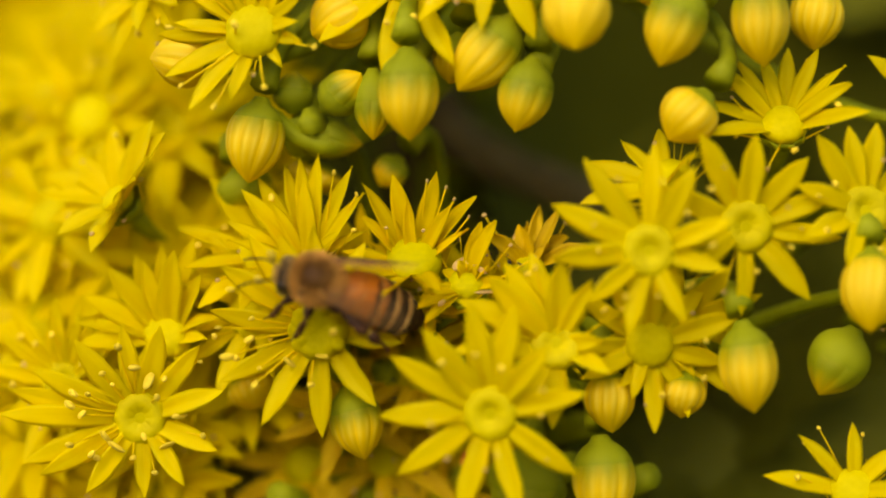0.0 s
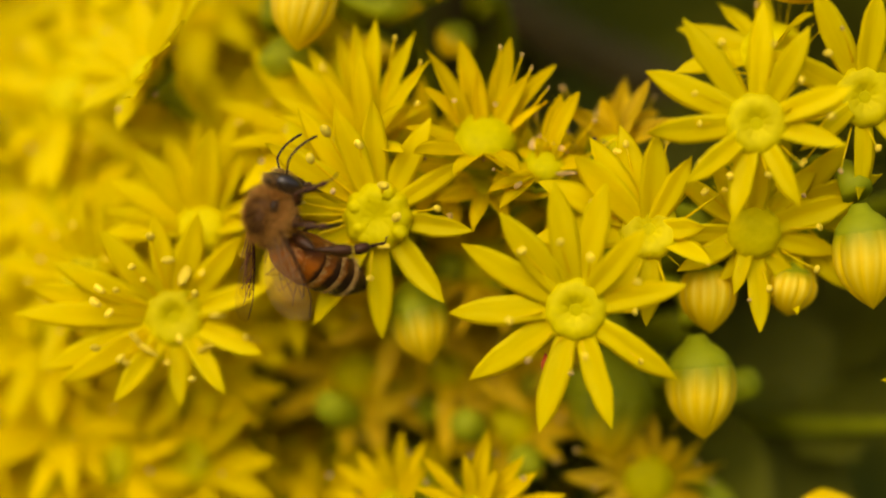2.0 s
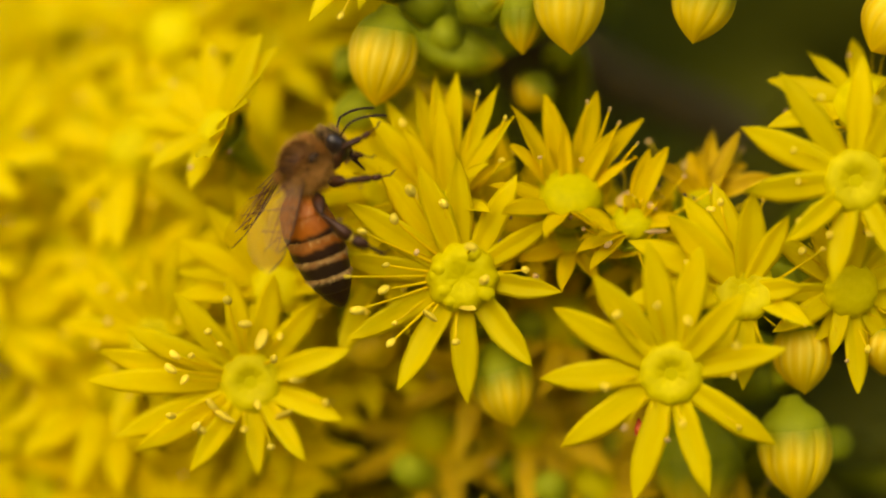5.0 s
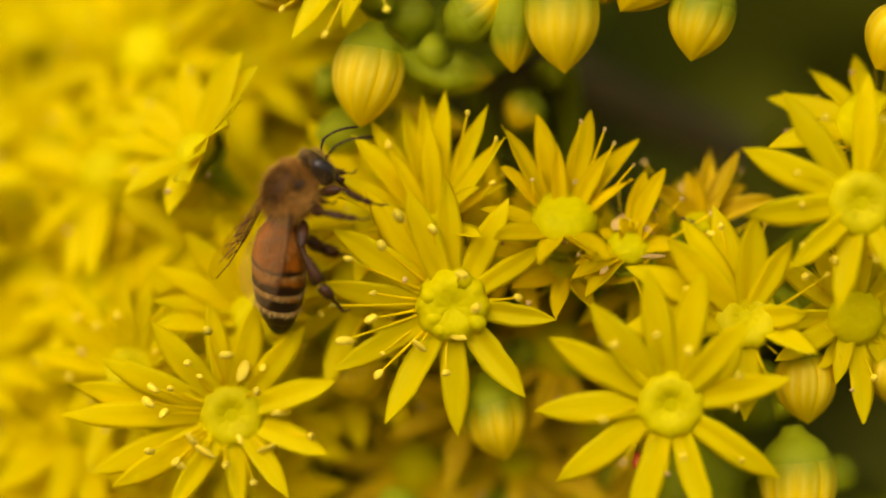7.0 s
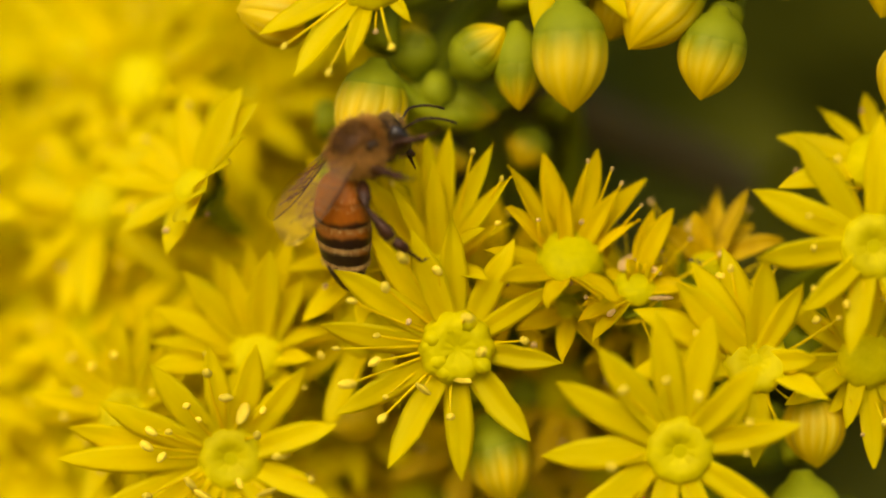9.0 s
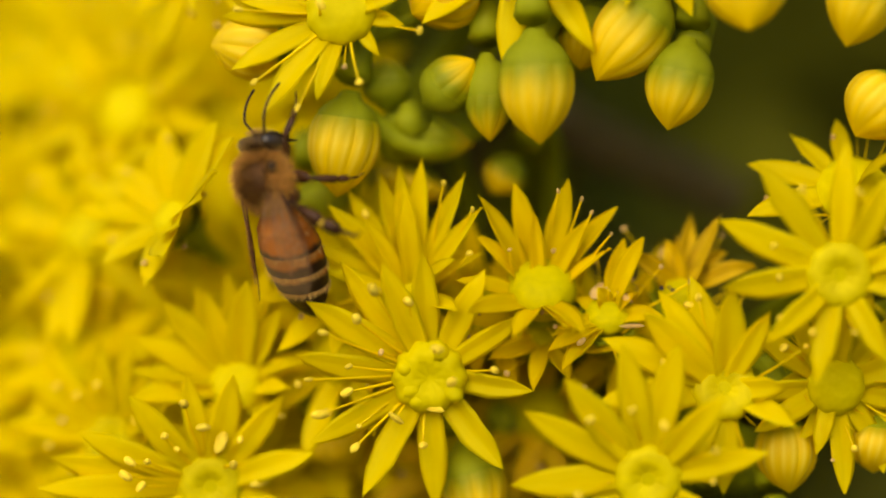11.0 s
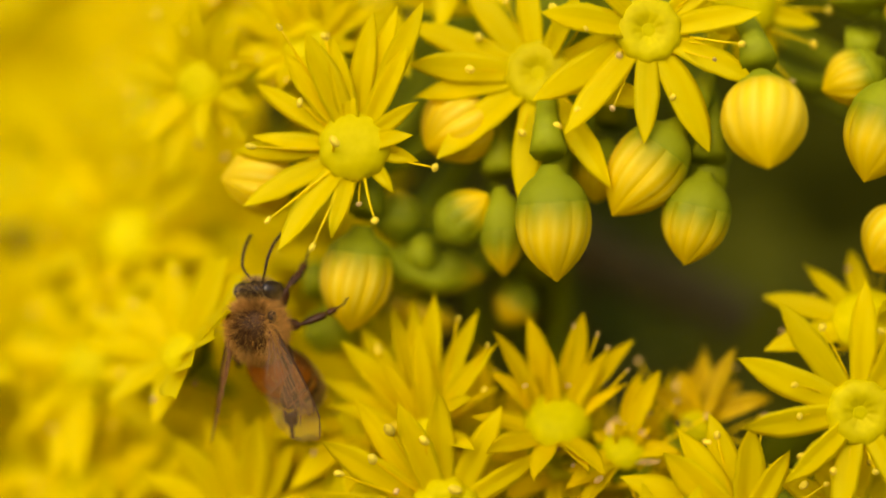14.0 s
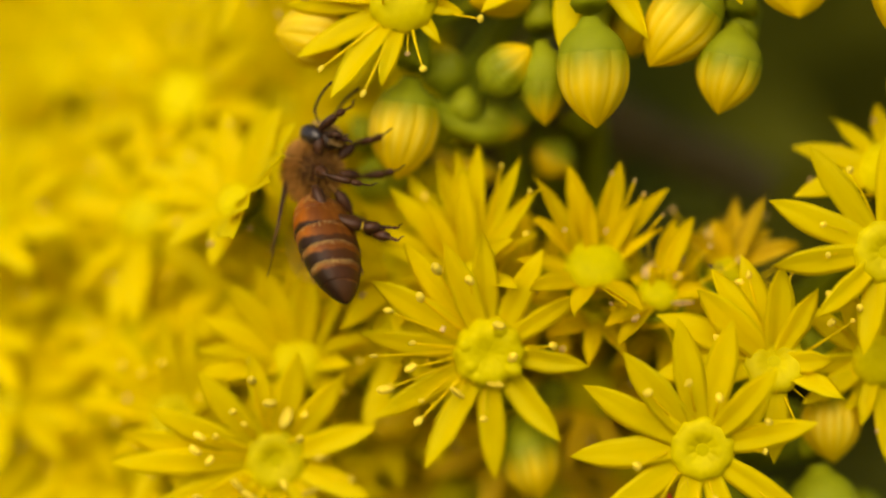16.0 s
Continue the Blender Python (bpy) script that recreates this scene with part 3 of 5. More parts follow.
flower((-1.9, 4.6, -0.4), (-0.08, -0.77, 0.64), [(78, 50, 10.6), (49, 48, 10.3), (22, 50, 9.6), (10, 45, 6.5), (106, 48, 9.8), (93, 52, 10.1), (130, 50, 9.5), (146, 46, 9.5), (167, 42, 8.6), (-175, 38, 8.3), (-154, 36, 6.8), (-27, 66, 7.3), (141, 64, 7.9), (86, 68, 8.3), (-55, 40, 8.1)], 'dome', slim=0.78, core=0.65, anthers=4, bead=0.6, reach=[(50, 56, 9.4), (23, 50, 8.8), (128, 50, 7.1), (2, 45, 6.3)])
flower((7.3, 4.0, -0.6), (0.03, -0.78, 0.62), [(112, 50, 9.2), (73, 50, 9.4), (40, 46, 9.0), (12, 44, 7.1), (139, 52, 9.6), (162, 46, 7.4), (-167, 40, 7.7), (-136, 36, 9.5), (-80, 40, 10.1), (-71, 44, 10.1), (-107, 40, 10.0), (104, 66, 7.2), (42, 60, 7.4)], 'swollen', slim=0.85, core=0.95, anthers=4, old=1, bead=0.8, reach=[(51, 56, 8.5), (41, 52, 7.8), (17, 48, 7.7), (-176, 80, 2.3), (161, 60, 5.3), (73, 58, 8.5)])
flower((17.4, 5.0, -0.3), (0.05, -0.8, 0.6), [(80, 42, 6.2), (55, 42, 6.8), (42, 40, 4.7), (11, 35, 5.9), (111, 45, 4.5), (164, 38, 5.1), (149, 36, 3.1), (27, 50, 3.6), (94, 50, 4.6)], 'dome', core=0.6, anthers=8, old=2, reach=[(151, 25, 2.4), (125, 25, 3.2), (40, 25, 3.1), (-38, 25, 4.5)])
flower((12.0, 2.5, -1.9), (0, -0.85, 0.52), [(76, 40, 6.1), (61, 44, 6.6), (143, 30, 2.7), (65, 40, 2.6), (25, 38, 3.2), (-139, 25, 6.2), (-123, 25, 6.9), (-152, 28, 4.7), (-8, 34, 4.2), (118, 50, 2.8)], 'dome', core=0.6, anthers=10, old=1, reach=[(126, 25, 1.9), (52, 25, 1.5), (-54, 25, 2.0), (-127, 25, 4.2)])
flower((-14.7, 7.5, -6.7), (-0.1, -0.85, 0.5), [(68, 45, 9.6), (91, 45, 8.6), (114, 42, 8.3), (139, 40, 8.6), (165, 36, 8.9), (-176, 32, 8.8), (39, 48, 7.8), (0, 45, 6.7), (-28, 35, 6.1), (-159, 26, 8.6), (69, 60, 9.3), (111, 60, 7.6), (-55, 10, 4.4), (-122, 10, 4.5)], 'dome', core=0.95, anthers=8)
flower((-12.6, 13.5, -0.7), (-0.1, -0.86, 0.5), [(113, 34, 7.8), (78, 35, 7.6), (164, 43, 5.8), (21, 48, 7.0), (-54, 40, 8.0), (-114, 43, 7.8), (44, 37, 7.3), (62, 42, 7.2), (142, 35, 7.3), (190, 49, 7.6), (214, 38, 7.2), (268, 40, 7.1), (290, 48, 7.2), (335, 40, 6.9), (356, 44, 7.7)], 'dome', core=0.8)
flower((-24.2, 9.5, -11.0), (-0.3, -0.95, 0.1), [(159, 7, 6.4), (-148, 14, 6.1), (-111, 18, 8.5), (108, 20, 5.5), (65, 28, 7.4), (23, 32, 7.9), (-19, 29, 8.2), (-59, 35, 7.8), (49, 29, 8.1), (89, 28, 8.1), (138, 23, 7.4), (183, 21, 7.7), (278, 19, 7.8), (365, 22, 7.4), (34, 19, 8.3), (74, 20, 8.3), (125, 23, 8.4), (145, 27, 8.0), (169, 25, 8.1)], 'ring', slim=0.82, anthers=20)
flower((-19.3, 7.0, 5.3), (-0.45, -0.72, 0.52), [(12, 34, 9.5), (29, 36, 8.9), (55, 34, 7.7), (85, 30, 7.4), (108, 28, 7.3), (132, 26, 7.8), (150, 24, 8.5), (167, 24, 8.5), (-171, 24, 6.9), (-140, 24, 6.6), (-99, 28, 6.6), (-70, 34, 9.8), (-53, 42, 9.8), (-33, 44, 10.2), (-20, 40, 10.9)], 'dome', slim=1.35, core=0.6, anthers=8)
# old=1 on the next two puts the shade low in the head into their petals
flower((7.1, 6.0, -29.2), (0.0, -0.93, 0.36), [(105, 41, 5.7), (47, 39, 6.5), (7, 30, 8.3), (164, 45, 6.4), (59, 47, 5.3), (-16, 26, 8.5), (29, 36, 6.9), (83, 39, 7.4), (138, 34, 7.1), (355, 35, 7.1)], 'dome', slim=0.82, core=0.8, anthers=12, old=1)
flower((0.7, 9.0, -29.3), (-0.15, -0.9, 0.4), [(166, 37, 6.2), (122, 34, 6.1), (81, 33, 7.2), (44, 45, 5.4), (-143, 44, 6.2), (62, 37, 6.4), (99, 35, 6.3), (143, 38, 6.7)], 'dome', slim=0.82, core=0.8, old=1)
# withered tone on these two is partly age, partly shade put into the colour
flower((9.8, 14.0, -22.4), (-0.1, -0.97, 0.2), [(155, 20, 7.2), (-176, 27, 5.5), (120, 27, 4.3), (58, 29, 4.1), (-10, 28, 6.1), (-54, 36, 5.6), (-124, 39, 5.0), (84, 28, 6.6), (101, 30, 6.6), (211, 28, 6.4), (262, 28, 6.4), (280, 21, 6.4), (323, 22, 6.2), (370, 25, 6.6), (398, 29, 6.2)], 'dome', core=0.8, anthers=14, old=2)
flower((20.7, 10.0, -26.3), (0.1, -0.99, -0.1), [(8, 12, 6.2), (-23, 10, 5.5), (-54, 12, 4.1), (-127, 16, 4.1), (179, 12, 6.5), (135, 14, 5.9), (59, 18, 4.4), (37, 22, 5.7), (86, 19, 5.5), (111, 26, 6.0), (154, 14, 6.1), (210, 22, 6.0), (254, 23, 5.5), (278, 18, 5.4)], 'dome', core=0.8, anthers=12, old=2)
flower((45.9, 3.0, -19.2), (0.0, -0.91, 0.41), [(142, 36, 7.4), (90, 38, 6.2), (178, 25, 8.7), (43, 39, 5.5), (-17, 49, 6.5)], 'dome', core=0.8)
# the upper cluster
flower((13.6, -2.0, 27.6), (0.05, -1.0, 0.05), [(-148, 11, 9.4), (-130, 11, 9.5), (-94, 18, 8.2), (-63, 11, 9.4), (-27, 12, 8.2), (8, 9, 8.0), (37, 6, 7.3), (87, 10, 6.5), (139, 23, 6.9), (173, 19, 8.2)], 'ring')
flower((20.6, 2.5, 29.7), (0.25, -0.97, 0.0), [(-12, 10, 6.1), (-52, 9, 4.9), (18, 9, 6.1), (61, 10, 5.5), (111, 11, 5.5), (154, 12, 5.8), (191, 21, 5.7), (234, 15, 5.6), (267, 20, 5.4)], 'dome')
flower((6.2, 1.0, 24.9), (-0.16, -0.98, 0.1), [(157, 12, 10.1), (176, 14, 9.2), (-169, 16, 9.1), (-139, 15, 9.6), (-97, 18, 9.7), (-59, 14, 10.1), (128, 10, 8.2), (96, 11, 7.6), (56, 28, 7.1), (342, 13, 9.0), (377, 14, 9.0)], 'ring')
flower((-6.6, 0.0, 19.9), (-0.2, -0.95, 0.2), [(-18, 20, 4.8), (-52, 14, 4.4), (-103, 14, 7.2), (-125, 12, 9.3), (-153, 10, 9.1), (-179, 12, 8.8), (174, 16, 7.4), (147, 18, 8.4), (126, 24, 8.6), (110, 30, 9.0), (97, 30, 8.0), (78, 28, 9.5), (67, 28, 10.3), (52, 30, 8.7), (57, 24, 11.7), (24, 34, 5.8), (-1, 44, 4.8), (92, 40, 5.1)], 'dome', slim=0.82, core=1.0, anthers=4, bead=0.55, reach=[(-135, 20, 8.4), (-107, 20, 8.5), (-74, 20, 6.5), (144, 25, 5.0), (72, 25, 3.4), (57, 25, 6.7), (117, 25, 9.9), (-156, 70, 3.5), (100, 25, 8.0), (-176, 30, 7.6)])
flower((-17.6, 9.0, 24.9), (-0.45, -0.89, 0.0), [(-170, 20, 4.6), (142, 22, 5.0), (104, 30, 5.7), (-108, 26, 7.6), (-20, 35, 7.3), (34, 40, 7.0), (-68, 42, 6.5), (8, 33, 7.3), (57, 33, 7.3), (82, 37, 7.0), (166, 29, 6.7), (213, 27, 6.5), (228, 34, 6.7), (313, 30, 6.4)], 'dome', core=0.8, anthers=20)
flower((-9.9, 7.0, 27.4), (-0.21, -0.93, 0.31), [(-171, 31, 6.3), (133, 31, 6.2), (96, 29, 6.3), (53, 30, 6.5), (6, 31, 6.5), (-110, 36, 6.2), (177, 37, 3.2), (29, 41, 5.8), (74, 30, 5.7), (151, 31, 6.2), (211, 42, 5.6), (228, 43, 5.8), (277, 43, 5.5), (296, 38, 5.7), (318, 35, 5.7), (338, 40, 6.3), (14, 38, 6.0), (37, 31, 6.0), (60, 33, 5.8), (89, 34, 5.8), (118, 39, 6.1), (161, 38, 5.9)], 'dome', slim=0.82, core=0.8, anthers=18)
# flowers deeper in the head and round its far side
flower((-5.2, 9.0, 31.7), (-0.1, -0.91, 0.4), around(9, 9.3, 13, 509), 'ring', anthers=10)
flower((1.3, 6.0, 35.6), (0.0, -0.95, 0.32), around(10, 8.5, 11, 947), 'dome', anthers=10)
flower((-23.7, 29.0, 16.9), (-0.42, -0.85, 0.32), around(10, 8.2, 11, 838), 'ring', anthers=10)
flower((-19.3, 25.0, 18.1), (-0.31, -0.93, 0.21), around(10, 9.4, 20, 381), 'ring', anthers=10)
flower((-29.8, 33.0, 10.1), (-0.42, -0.85, 0.32), around(11, 9.2, 12, 531), 'ring', anthers=10)
flower((-34.9, 30.0, 3.3), (-0.51, -0.81, 0.3), around(9, 8.6, 22, 816), 'dome', anthers=10)
flower((-30.1, 22.0, -1.0), (-0.4, -0.9, 0.2), around(9, 8.8, 14, 961), 'dome', anthers=10)
flower((-37.4, 42.0, 17.4), (-0.62, -0.72, 0.31), around(9, 8.5, 25, 517), 'dome', anthers=10)
flower((-30.1, 55.0, 32.0), (-0.53, -0.74, 0.42), around(10, 9.0, 17, 830), 'ring', anthers=10)
flower((-37.7, 60.0, 36.8), (-0.5, -0.7, 0.5), around(11, 8.7, 29, 20), 'dome', anthers=10)
flower((-39.2, 62.0, 26.6), (-0.6, -0.7, 0.4), around(9, 8.6, 12, 129), 'ring', anthers=10)
flower((-45.9, 60.0, 29.3), (-0.6, -0.7, 0.4), around(11, 8.6, 20, 436), 'ring', anthers=10)
flower((-41.9, 38.0, 10.0), (-0.62, -0.72, 0.31), around(10, 9.1, 17, 153), 'ring', anthers=10)
flower((-30.9, 52.0, 24.9), (-0.41, -0.82, 0.41), around(9, 8.0, 27, 240), 'ring', anthers=10)
flower((-27.0, 18.0, -6.6), (-0.31, -0.93, 0.21), around(11, 9.2, 11, 253), 'dome', anthers=10)
flower((-35.1, 24.0, -8.5), (-0.31, -0.94, 0.1), around(10, 8.6, 29, 503), 'dome', anthers=10)
flower((-16.5, 29.0, 10.0), (-0.21, -0.93, 0.31), around(11, 8.7, 33, 63), 'ring', anthers=10)
flower((-24.3, 25.0, 11.9), (-0.3, -0.9, 0.3), around(11, 8.6, 27, 586), 'dome', anthers=10)
flower((-20.4, 33.0, 12.7), (-0.3, -0.9, 0.3), around(10, 9.4, 18, 286), 'ring', anthers=10)
flower((-21.4, 16.0, -2.5), (-0.21, -0.93, 0.31), around(11, 8.1, 33, 242), 'dome', anthers=10)
flower((-15.0, 14.0, -0.6), (-0.1, -0.91, 0.4), around(9, 8.5, 32, 588), 'dome', anthers=10)
flower((-31.9, 29.0, 6.2), (-0.4, -0.9, 0.2), around(9, 9.5, 12, 414), 'dome', anthers=10)
flower((-26.7, 16.0, -5.1), (-0.3, -0.9, 0.3), around(10, 9.3, 23, 957), 'dome', anthers=10)
flower((-33.3, 22.0, -4.9), (-0.4, -0.9, 0.2), around(11, 9.4, 24, 544), 'dome', anthers=10)
flower((-32.5, 18.0, -11.5), (-0.4, -0.91, 0.1), around(11, 8.3, 26, 77), 'dome', anthers=10)
flower((-37.0, 20.0, -15.3), (-0.49, -0.87, 0.0), around(11, 9.0, 27, 277), 'dome', anthers=10)
# low flowers: old=1 tones the petals ochre in place of shade from above
flower((-32.5, 24.0, -21.4), (-0.4, -0.91, -0.1), around(11, 8.4, 23, 272), 'ring', anthers=10, old=1)
flower((-29.2, 22.0, -27.9), (-0.31, -0.94, -0.1), around(10, 8.5, 15, 612), 'dome', anthers=10, old=1)
flower((-36.1, 26.0, -28.7), (-0.4, -0.91, -0.1), around(9, 8.7, 32, 890), 'ring', anthers=10, old=1)
flower((-23.1, 22.0, -30.6), (-0.2, -0.98, 0.0), around(10, 9.2, 24, 915), 'dome', anthers=10, old=1)
flower((-31.2, 20.0, -32.9), (-0.29, -0.96, 0.0), around(11, 8.5, 14, 955), 'ring', anthers=10, old=1)
flower((-17.0, 26.0, -26.6), (-0.1, -0.99, -0.1), around(11, 9.2, 13, 957), 'dome', anthers=10, old=1)
flower((-11.6, 20.0, -30.8), (-0.1, -0.99, 0.1), around(9, 8.3, 21, 222), 'ring', anthers=10, old=1)
flower((-8.6, 30.0, -23.3), (0.0, -1.0, -0.1), around(9, 9.1, 10, 558), 'ring', anthers=10, old=1)
flower((-5.9, 18.0, -31.5), (0.0, -1.0, 0.1), around(10, 8.3, 30, 458), 'ring', anthers=10, old=1)
flower((-18.1, 16.0, -31.4), (-0.1, -0.99, 0.1), around(9, 8.7, 15, 906), 'ring', anthers=10, old=1)
flower((-27.6, 26.0, -20.0), (-0.29, -0.96, 0.0), around(10, 8.6, 28, 662), 'dome', anthers=10, old=1)
flower((-15.3, 20.0, -34.1), (-0.1, -1.0, 0.0), around(9, 8.6, 29, 246), 'ring', anthers=10, old=1)
flower((-0.3, 16.0, -36.7), (0.0, -1.0, 0.0), around(9, 9.2, 32, 944), 'ring', anthers=10, old=1)
flower((13.3, 14.0, -36.8), (0.0, -1.0, 0.0), around(9, 9.1, 20, 23), 'dome', anthers=10, old=1)
flower((-30.5, 33.0, 7.6), (-0.42, -0.85, 0.32), around(9, 8.6, 31, 642), 'dome', anthers=10)
flower((-23.5, 35.0, 25.0), (-0.32, -0.85, 0.42), around(10, 9.3, 18, 416), 'ring', anthers=10)
flower((-37.7, 58.0, 26.6), (-0.41, -0.82, 0.41), around(9, 9.5, 30, 135), 'dome', anthers=10)
flower((-45.6, 60.0, 23.0), (-0.49, -0.78, 0.39), around(11, 8.8, 32, 631), 'dome', anthers=10)
flower((-39.6, 40.0, 10.3), (-0.51, -0.81, 0.3), around(11, 9.2, 29, 567), 'dome', anthers=10)
flower((-37.6, 32.0, -0.4), (-0.52, -0.83, 0.21), around(11, 9.3, 16, 376), 'dome', anthers=10)
flower((53.1, 4.0, 14.0), (0.4, -0.9, 0.2), around(11, 9.1, 23, 520), 'dome', anthers=10)
flower((55.2, 4.0, -6.8), (0.41, -0.91, 0.0), around(9, 8.0, 22, 983), 'ring', anthers=10)
flower((30.2, 3.0, -4.7), (0.11, -0.97, -0.22), around(11, 8.6, 26, 364), 'dome', anthers=10)
flower((-24.8, 22.0, 13.5), (-0.3, -0.9, 0.3), around(9, 9.5, 29, 531), 'dome', anthers=10)
flower((52.5, 6.0, -3.9), (0.41, -0.91, 0.0), around(10, 8.1, 29, 272), 'dome', anthers=10)
flower((-6.0, 7.0, 0.6), (-0.11, -0.84, 0.53), around(11, 9.0, 24, 97), 'dome', anthers=10)
flower((-6.7, 6.0, -4.3), (-0.44, -0.87, 0.22), around(10, 8.6, 14, 513), 'dome', anthers=10)
flower((-37.7, 32.0, 2.4), (-0.4, -0.9, 0.2), around(9, 8.9, 33, 982), 'dome', anthers=10)
flower((-22.2, 17.0, -11.0), (-0.19, -0.96, 0.19), around(11, 9.5, 17, 694), 'dome', anthers=10)
flower((-10.2, 16.0, 31.5), (-0.32, -0.85, 0.42), around(9, 8.9, 12, 965), 'ring', anthers=10)
flower((-24.4, 20.0, 13.7), (-0.41, -0.82, 0.41), around(9, 9.2, 16, 809), 'dome', anthers=10)
flower((-22.3, 22.0, 9.3), (-0.41, -0.82, 0.41), around(10, 9.1, 28, 276), 'ring', anthers=10)
flower((-28.4, 26.0, 16.9), (-0.41, -0.82, 0.41), around(11, 8.9, 33, 43), 'dome', anthers=10)
# the six lowest here take old=1 as shade painted into the petals
flower((-13.6, 26.0, -23.7), (-0.15, -0.99, -0.01), around(11, 9.2, 20, 740), 'dome', anthers=6, old=1)
flower((-4.6, 28.0, -24.7), (-0.26, -0.94, 0.21), around(11, 9.2, 27, 566), 'dome', anthers=6, old=1)
flower((-2.4, 32.0, -20.9), (0.1, -0.98, 0.15), around(11, 9.2, 19, 110), 'dome', anthers=6, old=1)
flower((-14.8, 24.0, -29.3), (0.03, -0.99, 0.13), around(11, 9.2, 14, 85), 'dome', anthers=6, old=1)
flower((4.2, 20.0, -31.6), (-0.18, -0.95, 0.24), around(11, 9.2, 21, 580), 'dome', anthers=6, old=1)
flower((-5.2, 22.0, -32.8), (0.07, -0.91, 0.4), around(11, 9.2, 21, 37), 'dome', anthers=6, old=1)
flower((-9.7, 24.0, 16.8), (-0.08, -0.98, 0.17), around(11, 9.2, 26, 38), 'dome', anthers=6)
flower((-14.0, 26.0, 14.5), (0.19, -0.92, 0.35), around(11, 9.2, 24, 246), 'dome', anthers=6)
flower((-11.6, 24.0, 10.3), (0.08, -1.0, -0.04), around(11, 9.2, 26, 326), 'dome', anthers=6)
flower((-15.8, 31.0, 6.2), (-0.13, -0.96, 0.26), around(11, 9.2, 20, 49), 'dome', anthers=6)
flower((-11.2, 26.0, 9.4), (0.07, -0.92, 0.39), around(11, 9.2, 18, 491), 'dome', anthers=6)
flower((-14.8, 24.0, 5.7), (-0.23, -0.96, 0.12), around(11, 9.2, 14, 756), 'dome', anthers=6)
flower((-9.3, 26.0, -10.7), (-0.13, -0.98, 0.12), around(11, 9.2, 18, 310), 'dome', anthers=6)
flower((-11.2, 26.0, -15.3), (-0.29, -0.93, 0.22), around(11, 9.2, 18, 54), 'dome', anthers=6)
flower((-13.7, 22.0, -7.0), (0.06, -0.99, 0.12), around(11, 9.2, 19, 827), 'dome', anthers=6)
flower((7.7, 5.5, -3.3), (0.0, -0.93, 0.36), around(9, 7, 32, 479), 'dome', core=0.6, anthers=8, old=1)
flower((3.3, 9.0, -2.0), (0.0, -0.95, 0.32), around(11, 8, 25, 5), 'dome', core=0.8, anthers=8, old=1)
flower((7.5, 11.0, -9.5), (0.0, -0.97, 0.2), around(10, 7.5, 20, 31), 'dome', core=0.8, anthers=6, old=2)
flower((13.5, 9.0, -4.5), (0.0, -0.93, 0.36), around(11, 8.5, 30, 77), 'dome', core=0.8, anthers=6, old=1)
flower((1.5, 13.0, -13.0), (0.0, -0.98, 0.2), around(10, 8.0, 22, 41), 'dome', core=0.8, anthers=6, old=2)
flower((4.5, 15.0, -17.5), (0.0, -0.98, 0.2), around(10, 8.5, 22, 43), 'dome', core=0.8, anthers=4, old=2)
flower((-3.0, 17.0, -18.5), (0.0, -0.98, 0.2), around(10, 8.5, 22, 44), 'dome', core=0.8, anthers=4, old=2)
flower((10.5, 16.0, -15.5), (0.0, -0.98, 0.2), around(10, 8.5, 22, 45), 'dome', core=0.8, anthers=4, old=2)
# closed buds
bud((5.0, 16.0, -5.9), (5.6, 16.0, -11.5), 3.4, 0.5)
bud((2.9, 18.0, -9.4), (4.0, 18.0, -14.7), 3.2, 0.4)
bud((9.7, 15.0, -7.6), (8.8, 15.0, -11.1), 2.8, 0.5)
bud((6.7, -2.5, 17.7), (7.1, -2.5, 10.3), 2.6, 0.45)
bud((-6.3, 2.5, 13.8), (-7.3, 2.5, 6.8), 2.55, 0.33)
bud((17.5, -1.0, 17.3), (16.1, -1.0, 11.3), 2.35, 0.55, speck=True)
bud((21.1, -4.0, 23.9), (21.1, -7.0, 17.8), 2.9, 0.12)
bud((30.7, -3.0, 23.6), (28.3, -3.0, 16.9), 2.6, 0.5)
bud((30.2, 0.0, 25.1), (26.0, 0.0, 23.4), 2.1, 0.5)
bud((3.5, 2.0, 16.5), (3.7, 2.0, 10.7), 1.75, 0.75, speck=True)
bud((-0.6, 3.0, 13.6), (2.6, 1.0, 16.5), 1.9, 0.75)
bud((-3.7, 5.0, 13.5), (-3.7, 5.0, 17.1), 1.8, 0.9)
bud((15.6, -1.0, 20.8), (11.1, -1.0, 14.8), 2.6, 0.4)
bud((11.1, 3.0, 20.0), (10.2, 3.0, 15.8), 2.0, 0.5)
bud((2.3, 3.0, 22.6), (-1.8, 1.0, 19.7), 2.7, 0.1)
bud((-10.8, 3.0, 17.7), (-16.3, 3.0, 17.8), 2.5, 0.1)
bud((32.4, -1.0, 14.7), (29.2, -1.0, 10.8), 2.6, 0.08)
bud((29.0, 1.0, 29.1), (28.8, 1.0, 31.8), 2.2, 0.5)
bud((32.6, 0.0, 30.4), (32.9, 0.0, 27.1), 2.2, 0.2)
bud((-3.6, 6.0, 12.0), (2.5, 6.0, 10.6), 2.0, 0.9)
bud((5.6, 9.0, 9.7), (3.9, 9.0, 7.1), 1.6, 0.5)
bud((-1.6, 10.0, 9.1), (-2.5, 10.0, 6.5), 2.6, 0.2)
bud((-9.0, 9.0, 8.3), (-7.7, 9.0, 4.4), 2.6, 0.8)
bud((23.9, 2.5, -15.3), (24.6, 2.5, -22.7), 2.75, 0.42, speck=True)
bud((1.7, 4.5, -11.3), (3.3, 4.5, -17.3), 2.35, 0.48)
